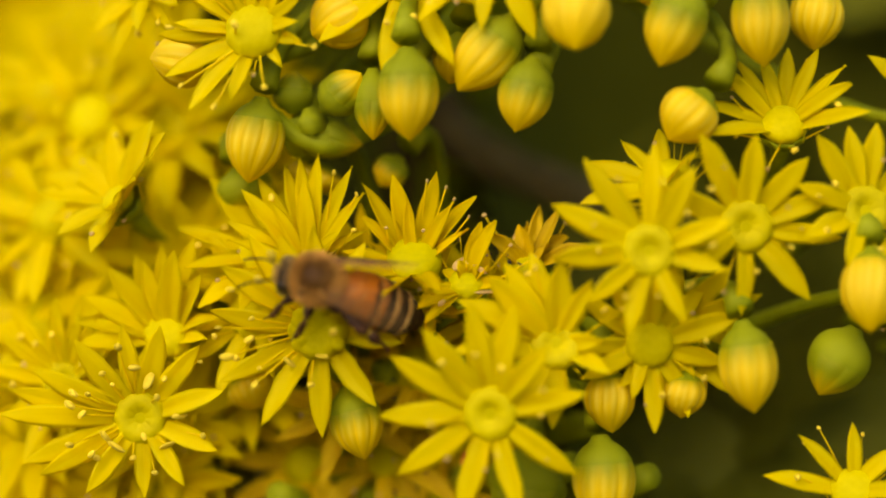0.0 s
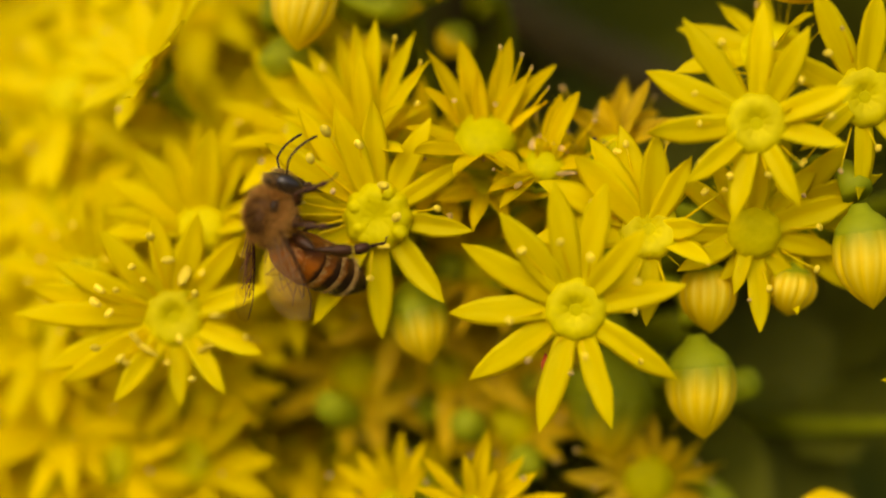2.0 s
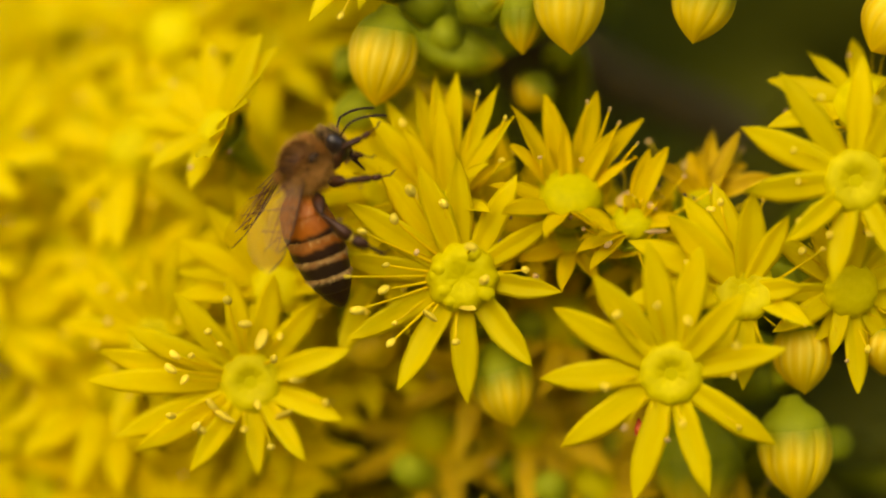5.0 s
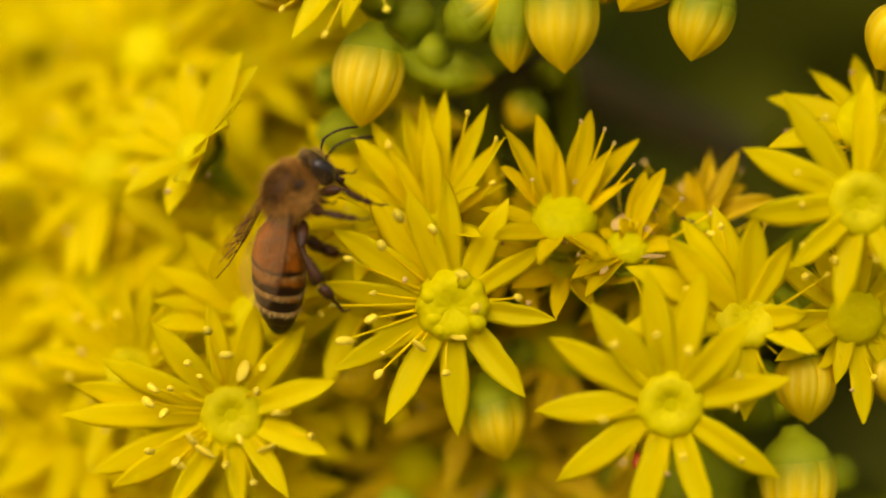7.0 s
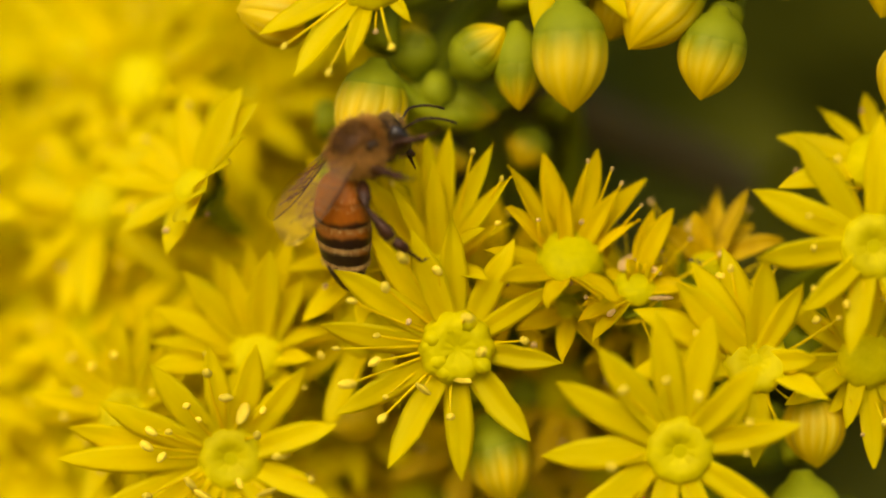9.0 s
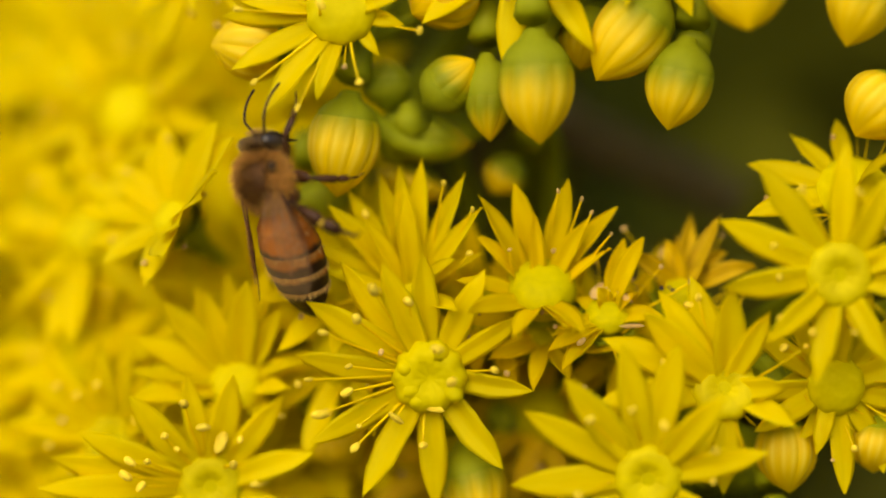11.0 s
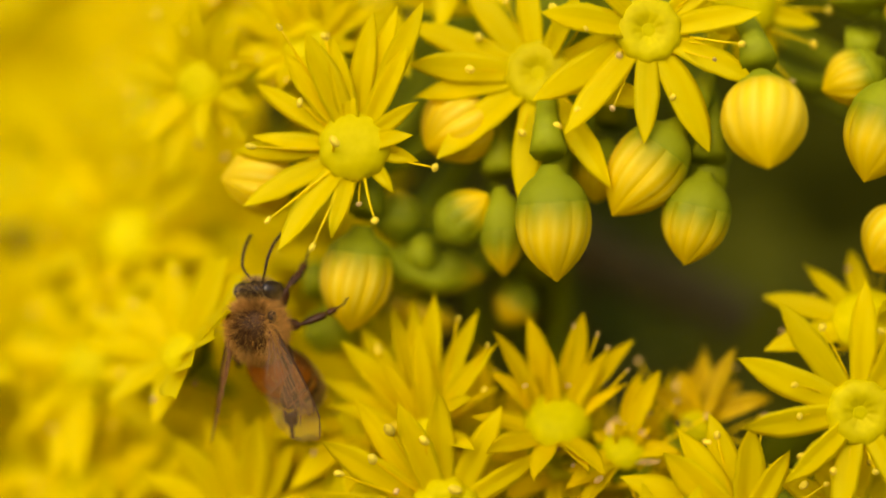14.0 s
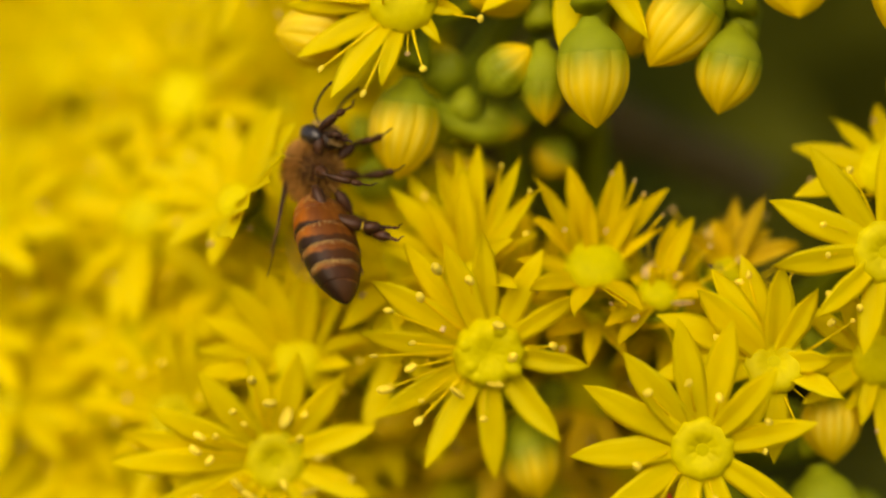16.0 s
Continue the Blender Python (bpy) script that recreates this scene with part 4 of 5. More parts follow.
bud((24.4, 2.0, -9.2), (24.9, 2.0, -14.5), 2.2, 0.15)
bud((31.2, 2.0, -9.3), (30.8, 2.0, -13.1), 2.0, 0.2)
bud((17.7, 9.0, -16.4), (17.4, 9.0, -24.9), 3.2, 0.7)
bud((35.8, -1.0, -5.2), (36.9, -1.0, -12.5), 2.5, 0.35)
bud((45.6, 2.0, -5.5), (42.7, 2.0, -10.9), 2.6, 0.85)
bud((46.5, -2.0, 1.2), (46.3, -4.0, -5.5), 2.5, 0.1)
bud((31.4, 4.0, -8.2), (30.9, 4.0, -13.1), 2.0, 0.2)
bud((36.7, -1.0, 24.5), (37.4, -1.0, 17.2), 2.5, 0.35)
bud((42.8, 6.0, 25.1), (42.4, 6.0, 19.5), 2.4, 0.2)
bud((34.5, 6.0, -29.9), (34.0, 6.0, -26.5), 2.6, 0.1)
bud((-8.4, 10.0, -9.8), (-6.4, 10.0, -13.0), 2.2, 0.2)

# the far slope of the head, packed with flowers that turn away to the side
def far_slope():
    rnd = random.Random(77)
    for i in range(9):
        for j in range(14):
            x = -15 - 8.2 * i + rnd.uniform(-2.5, 2.5)
            z = -54 + 8.4 * j + rnd.uniform(-2.5, 2.5)
            y = 21 + 0.8 * max(0, -22 - x) + rnd.uniform(-2, 3)
            if z > 8 and x < -16:
                y += min(34, 1.9 * (z - 8) * min(1, (-16 - x) / 12))
            if z < -24:
                y += 0.25 * (-24 - z)
            p = Vector((x, y, z))
            if any((p - q).length < 6.5 for q in PLACES) or (x > -24 and -4 < z < 12 and y < 18):
                continue
            ax = Vector((-0.25 - 0.006 * (-x) + rnd.uniform(-0.2, 0.2), -0.9, 0.12 + 0.004 * z + rnd.uniform(-0.2, 0.2)))
            # below z -20 the ochre petals stand in for shade
            flower(tuple(p), tuple(ax), around(rnd.randint(13, 15), rnd.uniform(9.6, 11.2), rnd.uniform(4, 24), rnd.randint(0, 9999)), rnd.choice(("ring", "dome")), 4, old=1 if z < -20 else 0)
    for i in range(9):
        p = Vector((-8 + 4.2 * i * rnd.uniform(0.8, 1.2) - 6, 24 + rnd.uniform(-3, 6), -34 - 5 * (i % 3) + rnd.uniform(-2, 2)))
        # ochre petals here too, shade painted in at the foot of the slope
        flower(tuple(p), (rnd.uniform(-0.2, 0.2), -0.9, 0.1), around(10, 9, 18, 40 + i), "dome", 4, old=1)


def middle_slope():
    """Flowers packed between the near ones and the far slope."""
    rnd = random.Random(31)
    for i in range(7):
        for j in range(7):
            x, z = -40 + 5.6 * i + rnd.uniform(-2, 2), -34 + 6.2 * j + rnd.uniform(-2, 2)
            p = Vector((x, 14 + 0.25 * max(0, -20 - x) + rnd.uniform(-2, 2), z))
            if any((p - q).length < 5.0 for q in PLACES) or (x > -18 and z > -8) or (x > -8 and z > -22):
                continue
            # old=1 under z -20 darkens the petals as painted shade
            flower(tuple(p), (-0.2 + rnd.uniform(-0.2, 0.2), -0.9, 0.15 + rnd.uniform(-0.2, 0.2)), around(rnd.randint(12, 14), rnd.uniform(8.6, 10.0), rnd.uniform(12, 30), rnd.randint(0, 9999)), rnd.choice(("ring", "dome")), 8, core=0.8, old=1 if z < -20 else 0)


middle_slope()
far_slope()
# green forks between the buds
stalk("bud_stalk", "short fleshy green stalks forking between the buds", [([(-5.8, 4.0, 13.1), (-3.3, 5.0, 11.1), (-0.3, 5.0, 10.4), (3.2, 8.0, 12.5), (9.3, 14.0, 16.9), N1], 0.8, 1.4), ([(6.6, -1.0, 17.0), (7.8, 4.0, 19.7), (10.5, 12.0, 22.1), N1], 1.2, 1.7), ([(17.9, 0.0, 16.9), (18.5, 3.0, 19.1), (18.9, 12.0, 22.9), N1], 1.3, 1.8), ([(31.9, 0.0, 23.4), (33.7, 4.0, 27.4), (33.1, 16.0, 33.7), N1], 1.5, 2.0), ([(-3.6, 5.0, 11.8), (-2.4, 9.0, 13.4), (-0.5, 14.0, 16.5), N1], 0.9, 1.6)], GREEN)
scrap_bm = bmesh.new()
tube(scrap_bm, [p * MM for p in curve_pts((12.0, -1.6, -17.4), (12.3, -2.2, -16.9), (12.2, -1.4, -16.2), 5)], [0.1 * MM, 0.3 * MM, 0.34 * MM, 0.25 * MM, 0.08 * MM], 7)
tagged(new("bud_scale", mesh_of("bud_scale", scrap_bm, RED)), "small shrivelled orange-red bud scale under a petal", "bud scale")
# woody stem and rosettes in the shade behind
stalk("woody_stem", "old brown woody stem in shade", [([(8.5, 40.0, 14.8), (14.3, 38.0, 11.3), (23.8, 38.0, 7.6), (33.7, 44.0, 0.7)], 2.5, 2.0), ([(8.5, 40.0, 14.8), (5.3, 60.0, 21.6), (2, 110, -70)], 3.2, 4.0)], STEM)
rosette((8, 30, -17), (0.1, -0.95, 0.2), 16, 4, "small olive-green leaf rosette inside the flower head", 11, 0.26)
rosette((33, 32, -15), (-0.1, -0.95, 0.25), 16, 4, "small olive-green leaf rosette inside the flower head", 12, 0.27)
rosette((40, 105, -10), (0.1, -0.9, 0.35), 22, 8, "dark green fleshy leaf rosette in shade behind the flowers", 4, 1.0)
rosette((70, 130, 60), (-0.2, -0.9, 0.2), 22, 8, "dark green fleshy leaf rosette in shade behind the flowers", 5, 1.1)
rosette((10, 135, -75), (0.0, -0.8, 0.6), 22, 8, "dark green fleshy leaf rosette in shade behind the flowers", 6, 1.1)
rosette((-50, 150, 10), (0.1, -0.9, 0.4), 22, 8, "dark green fleshy leaf rosette in shade behind the flowers", 7, 1.2)
rosette((95, 120, -50), (-0.2, -0.9, 0.4), 22, 8, "dark green fleshy leaf rosette in shade behind the flowers", 8, 1.1)
rosette((0, 160, 90), (0.0, -0.9, 0.3), 22, 8, "dark green fleshy leaf rosette in shade behind the flowers", 9, 1.3)





# ---- the honey bee: x ahead, y to its left, z to its back, in mm ----
def hairs(bm, n, centre, radii, length, seed, keep=lambda d: True, mat=0, wide=0.016, lie=0.0):
    rnd = random.Random(seed)
    made = 0
    while made < n:
        d = Vector((rnd.gauss(0, 1), rnd.gauss(0, 1), rnd.gauss(0, 1))).normalized()
        if not keep(d):
            continue
        made += 1
        p = Vector(centre) + Vector((d.x * radii[0], d.y * radii[1], d.z * radii[2]))
        way = (d + Vector((rnd.uniform(-0.5, 0.3) - lie, rnd.uniform(-0.4, 0.4), rnd.uniform(-0.4, 0.4)))).normalized()
        s = way.cross(Vector((rnd.random(), rnd.random(), 1))).normalized() * wide
        l = length * rnd.uniform(0.5, 1.3)
        a, b, c = bm.verts.new((p - s) * MM), bm.verts.new((p + s) * MM), bm.verts.new((p + way * l) * MM)
        bm.faces.new((a, b, c)).material_index = mat


def blob(bm, centre, radii, u=24, v=14, shape=None):
    for w in bmesh.ops.create_uvsphere(bm, u_segments=u, v_segments=v, radius=1.0)["verts"]:
        c = shape(w.co.copy()) if shape else w.co.copy()
        w.co = Vector((centre[0] + c.x * radii[0], centre[1] + c.y * radii[1], centre[2] + c.z * radii[2])) * MM


CHITIN = surface("bee_dark_brown", (0.012, 0.007, 0.004), (0.045, 0.022, 0.009), 0.5, 1500, 0.25, 0.0, 0.05, 0.2)


def fur_surface(name, dark, light):
    """Hair whose strands differ from one another in tone."""
    m = surface(name, dark, light, 0.8, 3000, 0.0, 0.3, 0.05, 0.1)
    nt = m.node_tree
    hsv = next(n for n in nt.nodes if n.type == "HUE_SAT")
    geo = nt.nodes.new("ShaderNodeNewGeometry")
    span = nt.nodes.new("ShaderNodeMapRange")
    span.inputs["To Min"].default_value, span.inputs["To Max"].default_value = 0.35, 1.6
    nt.links.new(geo.outputs["Random Per Island"], span.inputs["Value"])
    nt.links.new(span.outputs["Result"], hsv.inputs["Value"])
    return m


FUR = fur_surface("bee_fur", (0.43, 0.205, 0.040), (0.70, 0.40, 0.11))
FUR_PALE = fur_surface("bee_pale_fur", (0.42, 0.25, 0.075), (0.62, 0.43, 0.16))
FUR_DARK = fur_surface("bee_dark_fur", (0.08, 0.032, 0.008), (0.18, 0.075, 0.016))
SKIN = surface("bee_thorax_brown", (0.040, 0.017, 0.006), (0.10, 0.042, 0.012), 0.8, 2000, 0.4, 0.0, 0.05, 0.12)
VEIN = surface("wing_vein", (0.13, 0.050, 0.014), (0.24, 0.10, 0.032), 0.5, 2000, 0.0)
SCUTUM = surface("bee_scutum", (0.05, 0.022, 0.008), (0.12, 0.052, 0.016), 0.55, 2500, 0.4, 0.0, 0.05, 0.2)
EYE = surface("bee_eye", (0.008, 0.005, 0.004), (0.022, 0.013, 0.009), 0.28, 6000, 0.15, 0.0, 0.0, 0.5)
LEG = surface("bee_leg_brown", (0.020, 0.008, 0.003), (0.075, 0.026, 0.008), 0.45, 2000, 0.2, 0.0, 0.1, 0.25)
POLLEN = surface("pollen", (0.62, 0.40, 0.03), (0.85, 0.62, 0.08), 0.9, 4000, 0.6, 0.0, 0.1, 0.1)


def tergite_surface():
    """Amber chitin that darkens to black in bands and carries a dusting of pale hair."""
    m = surface("bee_abdomen", (0.25, 0.062, 0.004), (0.44, 0.130, 0.008), 0.42, 1300, 0.2, 0.08, 0.05, 0.15, (0.5, 1.5, 1.5))
    nt = m.node_tree
    p = nt.nodes["Principled BSDF"]
    last = next(n for n in nt.nodes if n.type == "HUE_SAT").outputs["Color"]
    for name, colour in (("pale", (0.38, 0.21, 0.066, 1)), ("dark", (0.012, 0.007, 0.004, 1))):
        at_ = nt.nodes.new("ShaderNodeAttribute")
        at_.attribute_name = name
        mix = nt.nodes.new("ShaderNodeMix")
        mix.data_type = "RGBA"
        mix.inputs[7].default_value = colour
        nt.links.new(at_.outputs["Fac"], mix.inputs[0])
        nt.links.new(last, mix.inputs[6])
        last = mix.outputs[2]
    nt.links.new(last, p.inputs["Base Color"])
    for n in nt.nodes:
        if n.type == "BSDF_TRANSLUCENT":
            nt.links.new(last, n.inputs["Color"])
    return m


TERGITE = tergite_surface()


def membrane():
    m = bpy.data.materials.new("wing_membrane")
    m.use_nodes = True
    nt = m.node_tree
    p = nt.nodes["Principled BSDF"]
    p.inputs["Base Color"].default_value = (0.58, 0.36, 0.15, 1)
    p.inputs["Roughness"].default_value = 0.32
    p.inputs["Specular IOR Level"].default_value = 0.4
    n = nt.nodes.new("ShaderNodeTexNoise")
    n.inputs["Scale"].default_value = 900
    b = nt.nodes.new("ShaderNodeBump")
    b.inputs["Strength"].default_value, b.inputs["Distance"].default_value = 0.3, 0.0002
    nt.links.new(n.outputs["Fac"], b.inputs["Height"])
    nt.links.new(b.outputs["Normal"], p.inputs["Normal"])
    tr = nt.nodes.new("ShaderNodeBsdfTransparent")
    tr.inputs["Color"].default_value = (0.97, 0.93, 0.87, 1)
    ms = nt.nodes.new("ShaderNodeMixShader")
    ms.inputs["Fac"].default_value = 0.09
    nt.links.new(tr.outputs["BSDF"], ms.inputs[1])
    nt.links.new(p.outputs["BSDF"], ms.inputs[2])
    nt.links.new(ms.outputs["Shader"], nt.nodes["Material Output"].inputs["Surface"])
    return m


WING = membrane()
ABDOMEN = 9.1


def girth(x):
    """The abdomen's half width at x mm behind the waist: broad in front, drawn out to a point."""
    s = x / ABDOMEN
    if s < 0.36:
        return 2.42 * max(0.0, 1 - ((0.36 - s) / 0.40) ** 2.3) ** 0.55
    return 2.42 * max(0.0, 1 - ((s - 0.36) / 0.645) ** 2.15) ** 0.68


def smooth(a, b, x):
    u = max(0.0, min(1.0, (x - a) / (b - a)))
    return u * u * (3 - 2 * u)


def build_abdomen(bee):
    """Six overlapping rings, amber in front, banded and black behind."""
    edge = [0.0, 1.45, 3.1, 4.7, 6.2, 7.55, ABDOMEN]
    # where each ring turns dark, along its length
    dark_from = (1.3, 0.82, 0.58, 0.42, 0.36, 0.06)
    abdomen = None
    for k in range(6):
        bm = bmesh.new()
        dark = bm.verts.layers.float.new("dark")
        pale = bm.verts.layers.float.new("pale")
        x0, x1 = edge[k] - (0.14 if k else 0.0), edge[k + 1] + (0.10 if k < 5 else 0)
        n, sides, rings = 20, 48, []
        for i in range(n + 1):
            s = i / n
            x = x0 + (x1 - x0) * s
            r = girth(min(x, ABDOMEN - 0.02)) * (0.965 + 0.05 * s - (0.035 if s == 1 and k < 5 else 0))
            ring = []
            for q in range(sides):
                a = 2 * math.pi * q / sides
                v = bm.verts.new((-x * MM, r * math.cos(a) * MM, (r * (0.86 if math.sin(a) > 0 else 0.74) * math.sin(a) - 0.05 * x) * MM))
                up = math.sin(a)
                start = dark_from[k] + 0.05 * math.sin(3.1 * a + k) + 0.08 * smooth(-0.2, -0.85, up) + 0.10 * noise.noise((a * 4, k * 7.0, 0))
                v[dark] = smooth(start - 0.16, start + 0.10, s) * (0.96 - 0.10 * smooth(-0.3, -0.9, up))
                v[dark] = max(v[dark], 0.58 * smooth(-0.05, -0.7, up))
                v[pale] = (1.0 * smooth(-0.5, 0.4, up) if k in (3, 4) else 0.3 * smooth(-0.3, 0.6, up) if k == 2 else 0.3 if k == 5 else 0.0) * smooth(0.02, 0.14, s) * (0.7 + 0.5 * noise.noise((a * 5, s * 6, k * 3.0)))
                ring.append(v)
            rings.append(ring)
        for ra, rb in zip(rings, rings[1:]):
            for q in range(sides):
                j = (q + 1) % sides
                bm.faces.new((ra[q], ra[j], rb[j], rb[q]))
        if k in (0, 5):
            bm.faces.new(rings[0 if k == 0 else -1])
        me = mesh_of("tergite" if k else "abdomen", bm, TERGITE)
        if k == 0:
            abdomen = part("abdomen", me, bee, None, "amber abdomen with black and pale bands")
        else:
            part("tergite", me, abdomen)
    bm = bmesh.new()
    rnd = random.Random(12)
    for k in range(2200):
        x = rnd.choice((rnd.uniform(0, 1.6), rnd.uniform(0, 1.6), 3.05, 4.65, 4.65, 6.15, 6.15, 6.15)) + rnd.uniform(0, 0.32)
        a = rnd.uniform(0, 2 * math.pi)
        r = girth(x) * 1.005
        p = Vector((-x, r * math.cos(a), r * (0.86 if math.sin(a) > 0 else 0.74) * math.sin(a) - 0.05 * x))
        o = Vector((0, math.cos(a), math.sin(a)))
        way = (o * rnd.uniform(0.2, 0.7) + Vector((-1, 0, 0))).normalized()
        s = way.cross(o).normalized() * 0.013
        bm.faces.new([bm.verts.new(q * MM) for q in (p - s, p + s, p + way * rnd.uniform(0.2, 0.5))])
    part("fur", mesh_of("fur", bm, FUR_PALE, False), abdomen, None, "short pale hair")
    return abdomen


def build_head(bee):
    bm = bmesh.new()
    blob(bm, (0.45, 0, -0.50), (0.80, 1.62, 1.52), 28, 20, lambda c: Vector((c.x, c.y * (0.80 + 0.20 * c.z), c.z)))
    blob(bm, (1.0, 0, -1.45), (0.45, 0.75, 0.75), 16, 10)
    head = part("head", mesh_of("head", bm, CHITIN), bee, pose(4.1 * MM, 0, 0.15 * MM, 0, 12, 0), "dark brown head with short hair")
    for s in (1, -1):
        bm = bmesh.new()
        blob(bm, (0.52, s * 1.16, -0.38), (0.72, 0.58, 1.14), 22, 16)
        part("eye", mesh_of("eye", bm, EYE), head, None, "glossy black oval compound eye")
        bm = bmesh.new()
        tube(bm, curve_pts((1.2 * MM, s * 0.35 * MM, -0.25 * MM), (1.7 * MM, s * 0.8 * MM, 0.2 * MM), (2.25 * MM, s * 1.0 * MM, 0.35 * MM), 6), [0.10 * MM, 0.085 * MM, 0.085 * MM, 0.085 * MM, 0.09 * MM, 0.10 * MM], 8)
        tube(bm, [p * MM for p in curve_pts((2.25, s * 1.0, 0.35), (3.5, s * 1.15, 0.25), (4.7, s * 1.3, -0.95), 12)], [0.105 * MM * (1 - 0.14 * (k % 2)) for k in range(12)], 8)
        part("antenna", mesh_of("antenna", bm, CHITIN), head, None, "thin dark elbowed antenna")
        bm = bmesh.new()
        tube(bm, [(0.95 * MM, s * 0.55 * MM, -1.75 * MM), (1.25 * MM, s * 0.5 * MM, -2.25 * MM), (1.2 * MM, s * 0.12 * MM, -2.6 * MM)], [0.22 * MM, 0.2 * MM, 0.08 * MM], 7)
        part("mandible", mesh_of("mandible", bm, LEG), head)
    bm = bmesh.new()
    tube(bm, [(0.9 * MM, 0, -1.9 * MM), (1.1 * MM, 0, -2.8 * MM), (1.2 * MM, 0, -3.7 * MM)], [0.2 * MM, 0.14 * MM, 0.05 * MM], 7)
    part("proboscis", mesh_of("proboscis", bm, LEG), head)
    bm = bmesh.new()
    hairs(bm, 1500, (0.5, 0, -0.42), (0.82, 1.4, 1.55), 0.42, 8, lambda d: abs(d.y) < 0.45 and d.x > -0.1 and d.z < 0.62)
    hairs(bm, 1100, (0.45, 0, -0.40), (0.76, 1.5, 1.48), 0.42, 9, lambda d: d.x < 0.45 and d.z > -0.2)
    part("fur", mesh_of("fur", bm, FUR_PALE, False), head, None, "pale tan hair of the face")
    return head


def build_thorax(bee):
    bm = bmesh.new()
    blob(bm, (2.0, 0, 0.15), (1.95, 1.82, 1.80), 30, 20)
    blob(bm, (0.25, 0, -0.1), (0.75, 0.8, 0.75), 16, 10)
    thorax = part("thorax", mesh_of("thorax", bm, SKIN), bee, None, "brown furry thorax")
    pick = random.Random(21)

    # the hair thins out towards the middle of the back
    def bare(d):
        return smooth(0.30, 0.62, d.z) * smooth(0.92, 0.62, abs(d.y)) * smooth(0.85, 0.55, abs(d.x + 0.05))
    bm = bmesh.new()
    hairs(bm, 9000, (2.0, 0, 0.15), (1.90, 1.78, 1.75), 0.82, 3, lambda d: pick.random() > 0.84 * bare(d) and d.x < 0.93 and pick.random() > 0.85 * smooth(-0.1, -0.5, d.z), 0, 0.022, 0.15)
    hairs(bm, 1400, (0.7, 0, -0.1), (0.95, 1.15, 1.05), 0.55, 4, lambda d: True, 0, 0.015)
    part("fur", mesh_of("fur", bm, FUR, False), thorax, None, "golden-brown hair")
    bm = bmesh.new()
    hairs(bm, 2900, (2.0, 0, 0.15), (1.92, 1.80, 1.78), 0.45, 31, lambda d: d.z > 0.35 and pick.random() < 0.25 + bare(d), 0, 0.015)
    hairs(bm, 2500, (2.0, 0, 0.15), (1.92, 1.80, 1.78), 0.45, 32, lambda d: d.z < -0.15, 0, 0.015)
    part("fur", mesh_of("fur", bm, FUR_DARK, False), thorax, None, "dark brown hair of back and breast")
    bm = bmesh.new()
    blob(bm, (2.0, 0, 0.15), (1.99, 1.86, 1.85), 36, 26)
    bmesh.ops.delete(bm, geom=[v for v in bm.verts if v.co.z < 0.95 * MM or abs(v.co.y) > 1.45 * MM], context="VERTS")
    part("scutum", mesh_of("scutum", bm, SCUTUM), thorax, None, "bare dark brown shield of the back")
    bm = bmesh.new()
    for s in (1, -1):
        blob(bm, (2.75, s * 1.72, 0.85), (0.5, 0.30, 0.36), 12, 8)
    part("wing_base", mesh_of("wing_base", bm, CHITIN), thorax, None, "dark plates over the wing roots")
    return thorax


